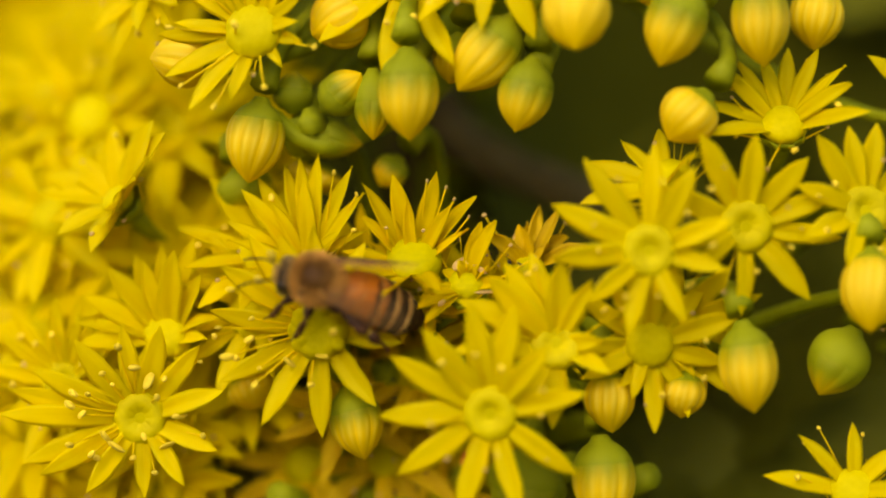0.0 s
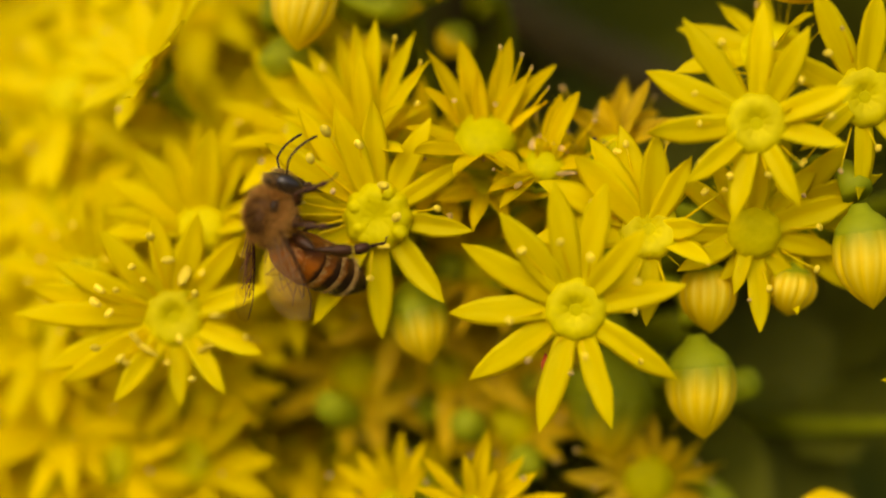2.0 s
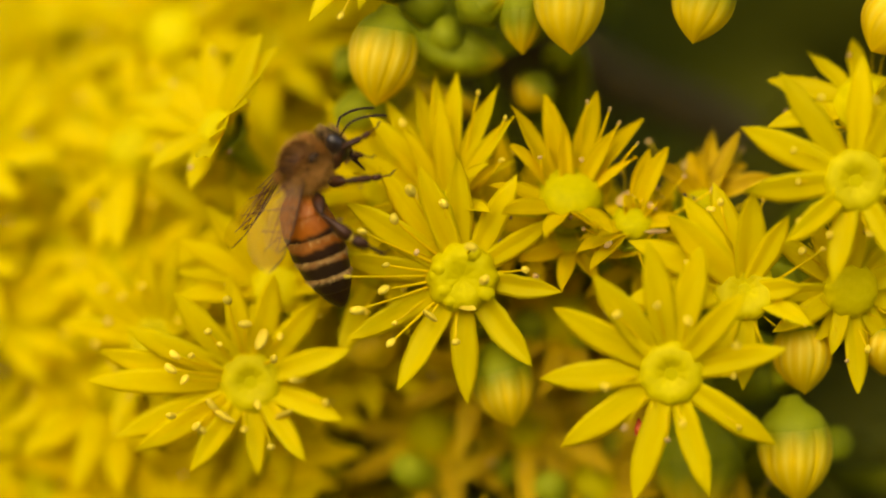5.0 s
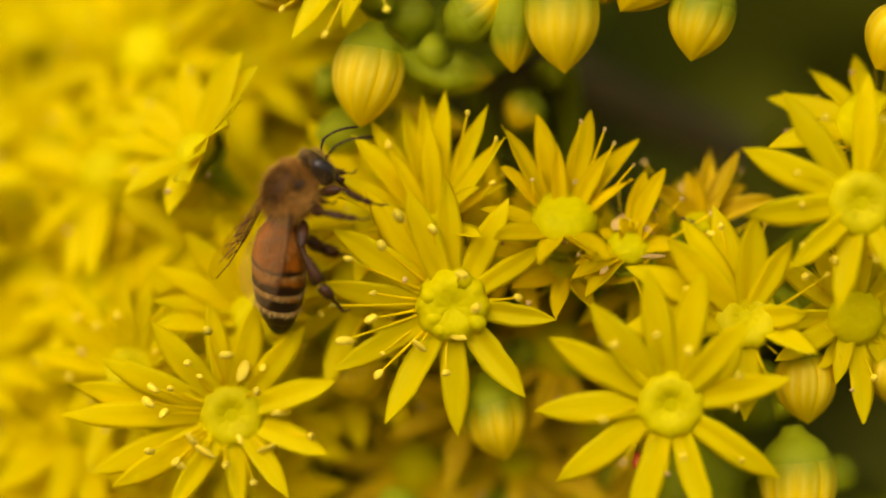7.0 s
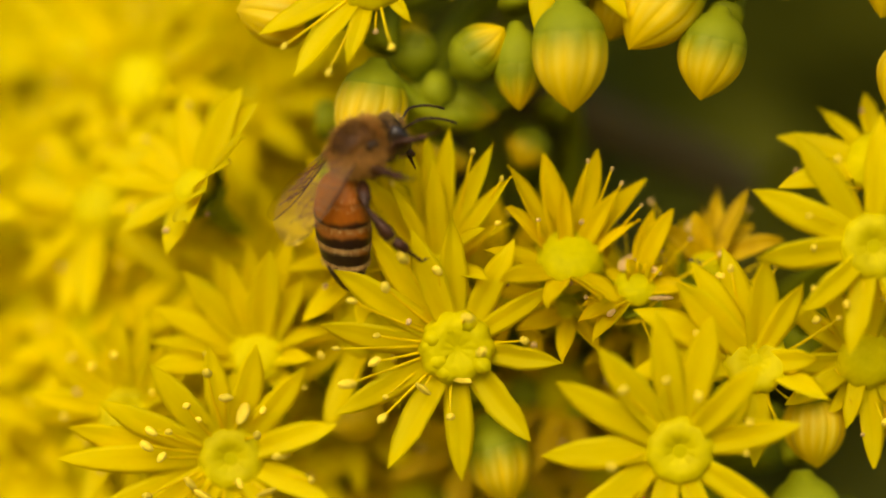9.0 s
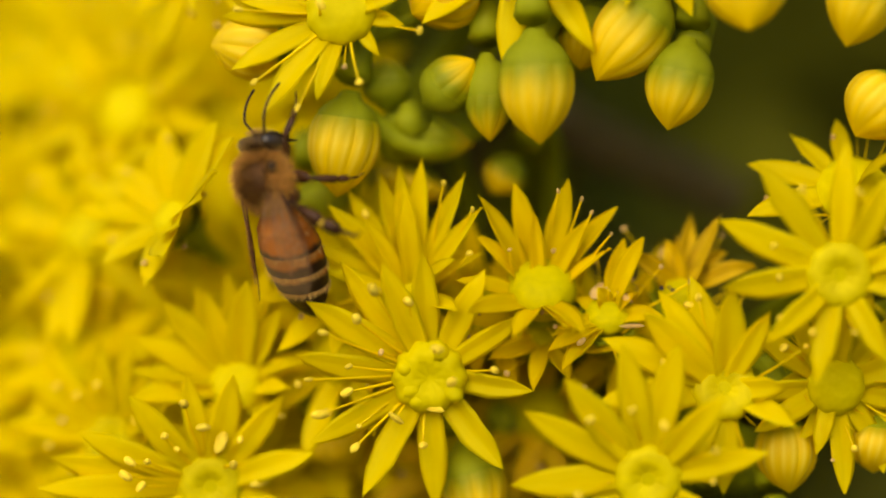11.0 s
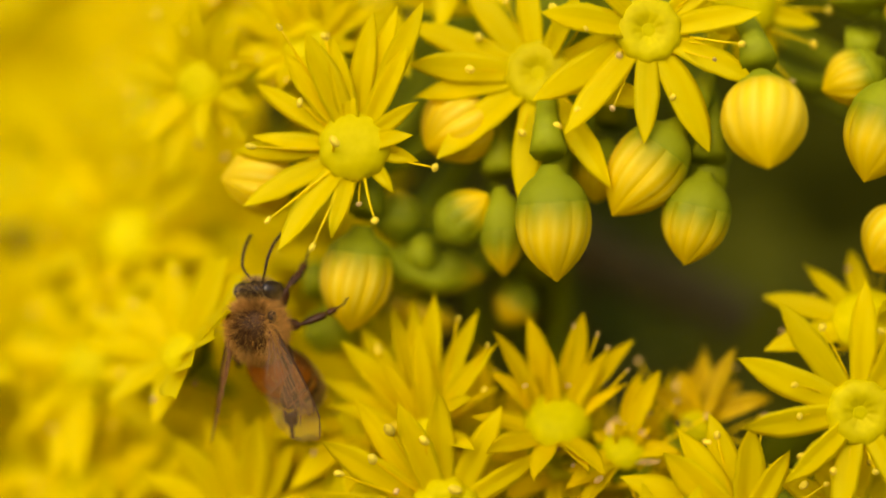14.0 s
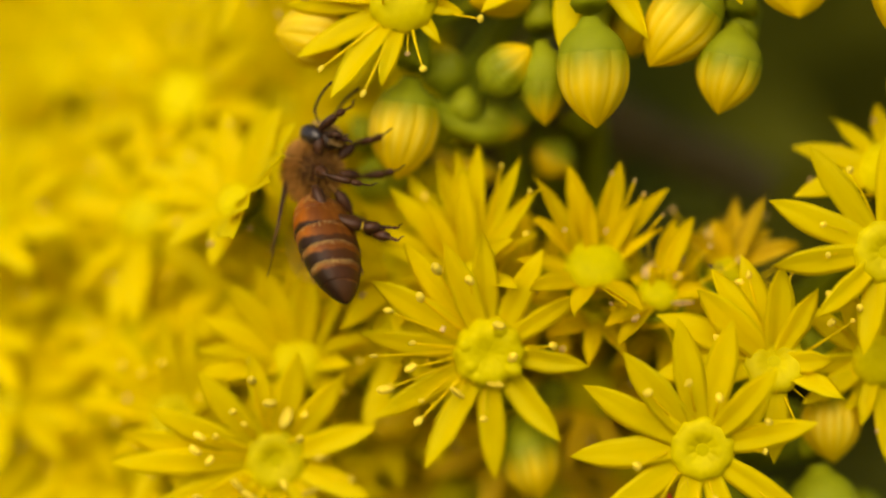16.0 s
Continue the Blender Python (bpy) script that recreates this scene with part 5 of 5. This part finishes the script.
def build_wings(bee):
    wings = []
    for s in (1, -1):
        for long_, wide, px, label, droop in ((9.0, 3.0, 2.6, "forewing", 0), (6.4, 2.0, 1.7, "hindwing", 1)):
            bm = bmesh.new()
            n = 22
            lead, trail = [], []
            for i in range(n):
                t = i / (n - 1)
                q = math.sqrt(max(0.0, 1 - max(0.0, (t - 0.70) / 0.30) ** 2))
                c = wide * (0.10 + 0.90 * math.sin(0.5 * math.pi * min(1, t / 0.74)) ** 1.25)
                lead.append((-long_ * t, -0.30 * c * (1 - q) + 0.18 * math.sin(math.pi * t), 0.10 * math.sin(6 * t)))
                trail.append((-long_ * t * 0.985, -c * (0.30 + 0.70 * q), -0.10 * math.sin(5 * t)))
            a = [bm.verts.new((p[0] * MM, s * p[1] * MM, p[2] * MM)) for p in lead]
            b = [bm.verts.new((p[0] * MM, s * p[1] * MM, p[2] * MM)) for p in trail]
            mid = [bm.verts.new((v.co + w.co) / 2 + Vector((0, 0, 0.06 * MM * math.sin(i * 1.3)))) for i, (v, w) in enumerate(zip(a, b))]
            for q in range(n - 1):
                bm.faces.new((a[q], a[q + 1], mid[q + 1], mid[q]))
                bm.faces.new((mid[q], mid[q + 1], b[q + 1], b[q]))
            yaw, roll = (s * 8 if long_ > 7 else s * 12), s * (48 if long_ > 7 else 54)
            place = (px * MM, s * 1.55 * MM, (1.0 - 0.35 * droop) * MM, -roll, -yaw)
            w = part("wing", mesh_of("wing", bm, WING), bee, pose(place[0], place[1], place[2], place[3], -6, place[4]), "translucent veined " + label)
            wings.append((w, *place))
            m = n - 1
            for vi, (i0, f0, i1, f1) in enumerate(((0, 0, 0.98, 0), (0, 0.2, 0.80, 0.22), (0.05, 0.5, 0.70, 0.60), (0.42, 0.1, 0.52, 0.95), (0.62, 0.05, 0.68, 0.72), (0.18, 0.45, 0.30, 0.98), (0, 0.6, 0.42, 0.98), (0.3, 0.5, 0.76, 0.42), (0.68, 0.25, 0.84, 0.55))):
                bm = bmesh.new()
                pts = []
                for q in range(8):
                    ii = (i0 + (i1 - i0) * q / 7) * m
                    fr = f0 + (f1 - f0) * q / 7
                    k0 = int(ii)
                    k1 = min(m, k0 + 1)
                    A = Vector(lead[k0]).lerp(Vector(lead[k1]), ii - k0)
                    B = Vector(trail[k0]).lerp(Vector(trail[k1]), ii - k0)
                    P = A.lerp(B, fr)
                    pts.append(Vector((P.x, s * P.y, P.z)) * MM)
                tube(bm, pts, [(0.085 * (1 - 0.08 * q) if vi == 0 else 0.048 * (1 - 0.06 * q)) * MM for q in range(8)], 5)
                part("vein", mesh_of("vein", bm, LEG if vi == 0 else VEIN), w)
    return wings


def build_legs(bee):
    """Six legs of thigh, shin and foot; each turns about its root."""
    legs = {}
    for s, side_name in ((1, "left"), (-1, "right")):
        for where, root, knee, ankle, toe, rs in (
                ("front", (3.2, 0.9, -1.3), (4.5, 2.0, -1.7), (5.0, 2.4, -3.3), (5.6, 2.3, -4.6), (0.36, 0.35, 0.31)),
                ("middle", (2.1, 1.0, -1.6), (2.2, 2.9, -2.0), (2.7, 3.5, -3.8), (3.2, 3.6, -5.2), (0.38, 0.38, 0.36)),
                ("hind", (0.9, 1.0, -1.5), (-0.7, 2.4, -2.3), (-1.7, 2.7, -5.0), (-1.9, 2.6, -7.6), (0.42, 0.44, 0.66))):
            base = Vector((root[0], s * root[1], root[2])) * MM
            side = lambda p: Vector((p[0], s * p[1], p[2])) * MM - base
            a, b, c, d = side(root), side(knee), side(ankle), side(toe)
            bm = bmesh.new()
            tube(bm, [a, a.lerp(b, 0.12), a.lerp(b, 0.3), a.lerp(b, 0.65), a.lerp(b, 0.93), b], [0.20 * MM, 0.30 * MM, rs[0] * 1.15 * MM, rs[0] * 1.1 * MM, 0.20 * MM, 0.14 * MM], 10)
            leg = part("leg", mesh_of("leg", bm, LEG), bee, Matrix.Translation(base), "dark brown jointed " + where + " leg")
            bm = bmesh.new()
            tube(bm, [b, b.lerp(c, 0.08), b.lerp(c, 0.35), b.lerp(c, 0.75), b.lerp(c, 0.95), c], [0.12 * MM, 0.19 * MM, rs[1] * MM, rs[2] * 1.2 * MM, rs[2] * 0.95 * MM, 0.14 * MM], 10, True, 0, 0.65)
            part("shin", mesh_of("shin", bm, LEG), leg)
            bm = bmesh.new()
            cuts = [c.lerp(d, q) for q in (0, 0.06, 0.2, 0.44, 0.50, 0.53, 0.62, 0.65, 0.75, 0.78, 0.90, 1.0)]
            r = rs[2] * MM
            tube(bm, cuts, [r * 0.3, r * 0.8, r * 0.95, r * 0.8, r * 0.5, r * 0.24, r * 0.34, r * 0.2, r * 0.32, r * 0.18, r * 0.30, r * 0.18], 8, True, 0, 0.7)
            tube(bm, [d, d + Vector((0.3, s * 0.2, -0.1)) * MM, d + Vector((0.42, s * 0.24, -0.32)) * MM], [0.07 * MM, 0.06 * MM, 0.02 * MM], 5)
            part("foot", mesh_of("foot", bm, LEG), leg)
            bm = bmesh.new()
            rnd = random.Random(40 + len(legs))
            for p, q, r0, count_ in ((a, b, rs[0], 160), (b, c, rs[2], 220), (c, c.lerp(d, 0.5), rs[2] * 0.8, 90)):
                run = (q - p).normalized()
                for _ in range(count_):
                    f = rnd.random()
                    o = Vector((rnd.gauss(0, 1), rnd.gauss(0, 1), rnd.gauss(0, 1)))
                    o = (o - run * o.dot(run)).normalized()
                    x = p.lerp(q, f) + o * r0 * 0.8 * MM
                    way = (o * 0.8 + run * 0.6).normalized()
                    e = way.cross(run).normalized() * 0.012 * MM
                    bm.faces.new([bm.verts.new(v) for v in (x - e, x + e, x + way * rnd.uniform(0.15, 0.38) * MM)])
            part("fur", mesh_of("fur", bm, FUR_DARK, False), leg)
            if where == "hind":
                bm = bmesh.new()
                blob(bm, tuple(v / MM for v in b.lerp(c, 0.97)), (0.34, 0.36, 0.30), 10, 8)
                for v in bm.verts:
                    v.co += Vector((rnd.uniform(-1, 1), rnd.uniform(-1, 1), rnd.uniform(-1, 1))) * 0.05 * MM
                part("pollen_lump", mesh_of("pollen_lump", bm, POLLEN), leg, None, "yellow pollen lump")
            legs[where, side_name] = (leg, base, d.normalized())
    return legs


def build_bee():
    bee = new("honey_bee")
    tagged(bee, "honey bee with furry brown thorax and banded amber abdomen foraging", "bee")
    build_thorax(bee)
    build_head(bee)
    return bee, build_abdomen(bee), build_wings(bee), build_legs(bee)


bee, bee_abdomen, bee_wings, bee_legs = build_bee()


def along(place, ahead, back):
    """A pose at place (mm) with x along ahead and z towards back."""
    f = Vector(ahead).normalized()
    u = Vector(back)
    u = (u - f * u.dot(f)).normalized()
    m = Matrix((f, u.cross(f), u)).transposed().to_4x4()
    m.translation = Vector(place) * MM
    return m


# seconds; the bee's waist (mm), the way it heads, the way its back faces
BEE = [
    (0.0, (1.43, -4.71, -2.16), (-0.98, -0.04, 0.18), (0.11, -0.92, 0.38)),
    (0.3, (-1.14, -4.74, -3.06), (-0.98, -0.03, -0.21), (0.00, -0.99, 0.14)),
    (0.5, (-3.47, -5.15, -6.87), (-0.98, 0.17, -0.11), (-0.16, -0.98, -0.09)),
    (0.7, (-5.32, -6.15, -6.88), (-0.64, 0.66, -0.39), (-0.47, -0.75, -0.47)),
    (1.0, (-6.77, -6.70, -8.30), (-0.39, 0.83, -0.40), (-0.44, -0.55, -0.71)),
    (1.2, (-5.47, -6.76, -11.06), (-0.20, 0.86, -0.47), (-0.48, -0.51, -0.72)),
    (1.5, (-5.33, -6.78, -11.54), (-0.32, 0.87, -0.38), (-0.32, -0.47, -0.82)),
    (1.6, (-4.68, -5.39, -11.65), (-0.88, -0.05, 0.47), (-0.20, -0.86, -0.47)),
    (1.8, (-7.87, -4.92, -10.41), (-0.40, -0.04, 0.92), (-0.63, -0.72, -0.31)),
    (2.0, (-8.73, -3.46, -8.14), (0.17, -0.02, 0.99), (-0.84, -0.52, 0.13)),
    (2.2, (-9.21, -3.48, -8.27), (0.21, -0.01, 0.98), (-0.82, -0.55, 0.17)),
    (2.5, (-8.46, -3.50, -7.71), (0.21, -0.00, 0.98), (-0.83, -0.52, 0.18)),
    (2.8, (-9.33, -3.52, -7.02), (0.38, 0.01, 0.93), (-0.81, -0.49, 0.33)),
    (3.0, (-9.05, -3.51, -7.92), (0.06, 0.00, 1.00), (-0.87, -0.49, 0.06)),
    (3.3, (-9.21, -3.49, -7.99), (0.13, -0.00, 0.99), (-0.90, -0.42, 0.12)),
    (3.5, (-10.91, -3.48, -6.55), (0.08, -0.01, 1.00), (-0.92, -0.39, 0.07)),
    (3.8, (-11.02, -3.50, -2.93), (0.22, 0.00, 0.98), (-0.91, -0.36, 0.20)),
    (4.0, (-12.75, -2.63, 0.56), (0.73, 0.02, 0.68), (-0.64, -0.32, 0.70)),
    (4.2, (-13.30, -2.62, 1.52), (0.74, 0.01, 0.67), (-0.64, -0.33, 0.70)),
    (6.3, (-13.31, -2.16, -3.15), (0.25, -0.02, 0.97), (-0.73, -0.66, 0.17)),
    (6.6, (-13.90, -2.16, -3.57), (0.24, -0.02, 0.97), (-0.73, -0.66, 0.17)),
    (7.0, (-13.17, -2.16, 0.30), (0.59, -0.02, 0.80), (-0.69, -0.52, 0.50)),
    (7.4, (-11.94, -2.14, 0.82), (0.55, -0.03, 0.83), (-0.73, -0.49, 0.47)),
    (7.6, (-11.84, -2.14, 2.45), (0.82, -0.03, 0.56), (-0.52, -0.43, 0.74)),
    (7.8, (-10.02, -2.14, 4.83), (0.97, -0.03, 0.23), (-0.23, -0.39, 0.89)),
    (8.0, (-8.66, -2.14, 5.56), (0.98, -0.03, 0.18), (-0.17, -0.38, 0.91)),
    (8.3, (-8.05, -2.13, 6.53), (0.96, -0.04, 0.26), (-0.25, -0.42, 0.87)),
    (8.5, (-7.25, -2.13, 7.35), (1.00, -0.04, 0.08), (-0.09, -0.48, 0.88)),
    (8.7, (-8.54, -2.12, 6.52), (0.95, -0.04, 0.31), (-0.29, -0.50, 0.82)),
    (10.8, (-10.30, -2.40, 7.43), (0.17, 0.00, 0.99), (-0.51, -0.85, 0.09)),
    (11.0, (-11.60, -2.41, 6.00), (-0.18, 0.01, 0.98), (-0.66, -0.75, -0.12)),
    (11.2, (-13.01, -2.42, 6.29), (-0.17, 0.01, 0.98), (-0.61, -0.79, -0.10)),
    (11.4, (-12.70, -2.43, 8.14), (-0.20, 0.02, 0.98), (-0.49, -0.86, -0.09)),
    (11.7, (-12.11, -0.84, 8.65), (-0.12, 0.02, 0.99), (-0.33, -0.94, -0.02)),
    (12.0, (-12.13, -0.66, 7.60), (-0.12, -0.07, 0.99), (-0.12, -0.99, -0.08)),
    (12.5, (-14.04, -0.82, 8.35), (0.05, 0.01, 1.00), (-0.20, -0.98, 0.02)),
    (12.8, (-12.81, -0.82, 7.78), (-0.13, 0.01, 0.99), (-0.18, -0.98, -0.01)),
    (13.1, (-14.06, -0.82, 7.96), (0.01, 0.01, 1.00), (-0.71, -0.70, 0.02)),
    (13.2, (-13.86, -0.82, 7.38), (-0.02, 0.01, 1.00), (-0.75, -0.66, -0.01)),
    (13.4, (-11.00, -0.47, 5.58), (-0.18, -0.16, 0.97), (-0.02, -0.99, -0.17)),
    (13.6, (-11.73, -0.47, 6.20), (-0.18, -0.16, 0.97), (-0.06, -0.98, -0.17)),
    (13.8, (-13.88, -0.64, 6.75), (-0.16, -0.08, 0.98), (-0.64, -0.75, -0.16)),
    (14.0, (-13.38, -0.81, 5.34), (-0.06, 0.00, 1.00), (-0.52, -0.85, -0.03)),
    (14.2, (-13.65, -1.02, 5.28), (0.01, 0.01, 1.00), (-1.00, -0.07, 0.01)),
    (14.4, (-13.84, -0.05, 5.48), (-0.10, 0.02, 0.99), (-0.87, 0.47, -0.10)),
    (14.6, (-13.31, 0.45, 5.43), (-0.06, 0.03, 1.00), (-0.84, 0.54, -0.06)),
    (14.8, (-14.17, 0.96, 5.40), (0.05, 0.02, 1.00), (-0.80, 0.60, 0.03)),
    (15.0, (-13.99, 0.96, 5.23), (0.08, 0.02, 1.00), (-0.78, 0.63, 0.05)),
    (15.2, (-13.57, 0.95, 5.01), (-0.10, 0.03, 0.99), (-0.75, 0.66, -0.09)),
    (15.4, (-13.39, 0.94, 5.23), (-0.07, 0.03, 1.00), (-0.73, 0.68, -0.07)),
    (15.6, (-13.98, 0.95, 5.90), (0.01, 0.03, 1.00), (-0.71, 0.71, -0.01)),
    (15.8, (-15.52, 0.96, 8.72), (0.07, 0.02, 1.00), (-0.68, 0.73, 0.04)),
    (16.0, (-13.73, 0.99, 5.60), (0.19, 0.00, 0.98), (-0.64, 0.76, 0.12)),
]
DROOP = [(0.0, 29, -4), (0.3, 26, 25), (0.5, 39, 4), (0.7, 2, 26), (1.0, 12, 31), (1.2, 3, -5), (1.5, 7, 14), (1.6, 52, 17), (1.8, 67, 10), (2.0, 74, 25), (2.2, 76, -10), (2.5, 70, 11), (2.8, 64, 9), (3.0, 51, 10), (3.3, 60, 18), (3.5, 56, -3), (3.8, 46, 37), (4.0, 67, 40), (4.2, 65, -33), (6.3, 49, 1), (6.6, 50, -1), (7.0, 38, 11), (7.4, 45, 6), (7.6, 64, 17), (7.8, 71, 3), (8.0, 63, -40), (8.3, 64, -1), (8.5, 60, -40), (8.7, 64, -3), (10.8, 26, -9), (11.0, 22, 16), (11.2, 35, 3), (11.4, 39, 3), (11.7, 50, 7), (12.0, 45, 0), (12.5, 47, -17), (12.8, 55, 14), (13.1, 55, 39), (13.2, 59, 40), (13.4, 51, 7), (13.6, 52, 12), (13.8, 45, 28), (14.0, 60, 25), (14.2, 23, 40), (14.4, 32, -40), (14.6, 30, -29), (14.8, 37, -26), (15.0, 37, -22), (15.2, 36, -22), (15.4, 34, -18), (15.6, 41, -25), (15.8, 30, 0), (16.0, 37, -2)]
STEPS = {
    ('front', 'left'): [(0.0, (0.56, 0.32, -0.76)), (6.3, (0.56, 0.32, -0.76)), (8.0, (0.56, 0.53, -0.63)), (13.6, (-0.33, 0.67, -0.66)), (16.0, (0.56, 0.32, -0.76))],
    ('front', 'right'): [(0.0, (0.56, -0.32, -0.76)), (2.0, (0.57, -0.78, -0.25)), (3.0, (0.29, -0.95, 0.14)), (3.5, (-0.01, -0.99, -0.16)), (4.2, (0.69, -0.69, -0.22)), (6.3, (1.00, 0.03, 0.03)), (7.0, (0.42, -0.48, -0.77)), (8.0, (-0.08, -0.64, -0.76)), (8.5, (0.79, -0.56, 0.25)), (11.0, (0.93, -0.27, -0.25)), (12.5, (0.34, -0.66, 0.66)), (13.6, (0.87, -0.49, 0.04)), (14.4, (0.66, -0.19, -0.73)), (15.0, (0.66, -0.14, -0.74)), (15.8, (0.77, 0.46, -0.45)), (16.0, (0.91, 0.31, -0.28))],
    ('middle', 'left'): [(0.0, (0.24, 0.57, -0.79)), (6.3, (0.24, 0.57, -0.79)), (13.6, (-0.68, 0.65, -0.35)), (16.0, (0.24, 0.57, -0.79))],
    ('middle', 'right'): [(0.0, (0.24, -0.57, -0.79)), (2.0, (0.01, -0.97, -0.22)), (3.0, (0.15, -0.93, -0.34)), (3.5, (-0.01, -0.83, -0.56)), (4.2, (0.63, -0.24, -0.74)), (6.3, (0.59, -0.78, -0.19)), (7.0, (0.33, -0.87, -0.35)), (8.0, (-0.04, -0.69, -0.72)), (8.5, (0.36, -0.91, 0.22)), (11.0, (-0.23, -0.72, -0.65)), (12.5, (0.39, -0.86, 0.31)), (13.6, (0.28, -0.91, 0.30)), (14.4, (0.16, -0.40, -0.90)), (15.0, (0.26, -0.22, -0.94)), (15.8, (-0.29, 0.16, -0.94)), (16.0, (-0.11, 0.38, -0.92))],
    ('hind', 'left'): [(0.0, (-0.89, 0.41, -0.19)), (1.0, (0.58, 0.71, -0.41)), (3.5, (-0.19, -0.29, -0.94)), (6.3, (-0.41, 0.23, -0.88)), (7.0, (-0.01, 0.14, -0.99)), (11.0, (-0.68, 0.13, -0.72)), (16.0, (-0.41, 0.23, -0.88))],
    ('hind', 'right'): [(0.0, (-0.41, -0.23, -0.88)), (0.5, (-0.94, -0.27, -0.21)), (1.0, (-0.46, 0.62, -0.63)), (1.5, (-0.82, 0.13, -0.56)), (1.8, (-0.29, -0.96, 0.01)), (2.0, (0.10, -0.50, -0.86)), (3.0, (0.18, -0.93, -0.31)), (3.5, (0.16, -0.37, -0.91)), (4.2, (0.03, -0.31, -0.95)), (6.3, (0.04, -0.98, 0.18)), (7.0, (-0.49, -0.48, -0.72)), (8.0, (0.47, -0.33, -0.82)), (8.5, (0.29, -0.45, -0.85)), (11.0, (-0.58, -0.81, 0.07)), (12.5, (-0.36, -0.58, 0.73)), (14.4, (-0.90, 0.21, -0.39)), (15.0, (-0.43, -0.07, -0.90)), (15.8, (-0.58, 0.59, -0.57)), (16.0, (-0.28, 0.65, -0.70))],
}


def motions():
    """What moves: the bee, its abdomen, wings and legs, and the point that the lens is focused on."""
    walk(bee, [(t, along(p, f, u)) for t, p, f, u in BEE])
    walk(bee_abdomen, [(t, pose(0, 0, -0.7 * MM, 0, -a, -b)) for t, a, b in DROOP])
    # the wings are raised or folded along the drooping abdomen
    for w, x, y, z, turn_x, turn_z in bee_wings:
        walk(w, [(t, pose(x, y, z, turn_x, near if y < 0 else far, turn_z - math.copysign(spread, y))) for t, near, far, spread in WING_FOLD])
    for key, (leg, base, rest) in bee_legs.items():
        walk(leg, [(t, Matrix.Translation(base) @ rest.rotation_difference(Vector(d)).to_matrix().to_4x4()) for t, d in STEPS[key]])
    walk(focus, [(t, pose(0, y * MM, 0)) for t, y in FOCUS])


# seconds, droop of the right and the left wings, how far they spread (degrees)
WING_FOLD = [(0, -6, -6, 5), (0.6, -2, -2, 26), (1.5, -4, -4, 30), (1.8, -20, -8, 10), (2.0, -34, -14, 0), (3.5, -32, -16, 0), (4.2, -22, -14, 0), (6.3, -22, -10, 0), (7.0, -26, -12, 0), (7.4, -26, -14, 0), (8.0, -22, -24, 0), (8.7, -22, -24, 0), (10.8, -8, -8, 0), (12.0, -10, -10, 14), (13.2, -10, -10, 14), (13.5, -8, -8, 16), (14.0, -8, -8, 15), (14.4, -8, -8, 4), (16.0, -8, -8, 0)]
FOCUS = [(0.0, 2.0), (0.5, -1.8), (1.5, -2.4), (2.5, -2.0), (4.2, -1.6), (6.5, -0.5), (8.7, -0.5), (11.0, -0.4), (11.8, 2.8), (12.8, 3.2), (13.3, 1.2), (13.8, -1.0), (14.4, -5.0), (15.4, -5.0), (16.0, -3.0)]

motions()
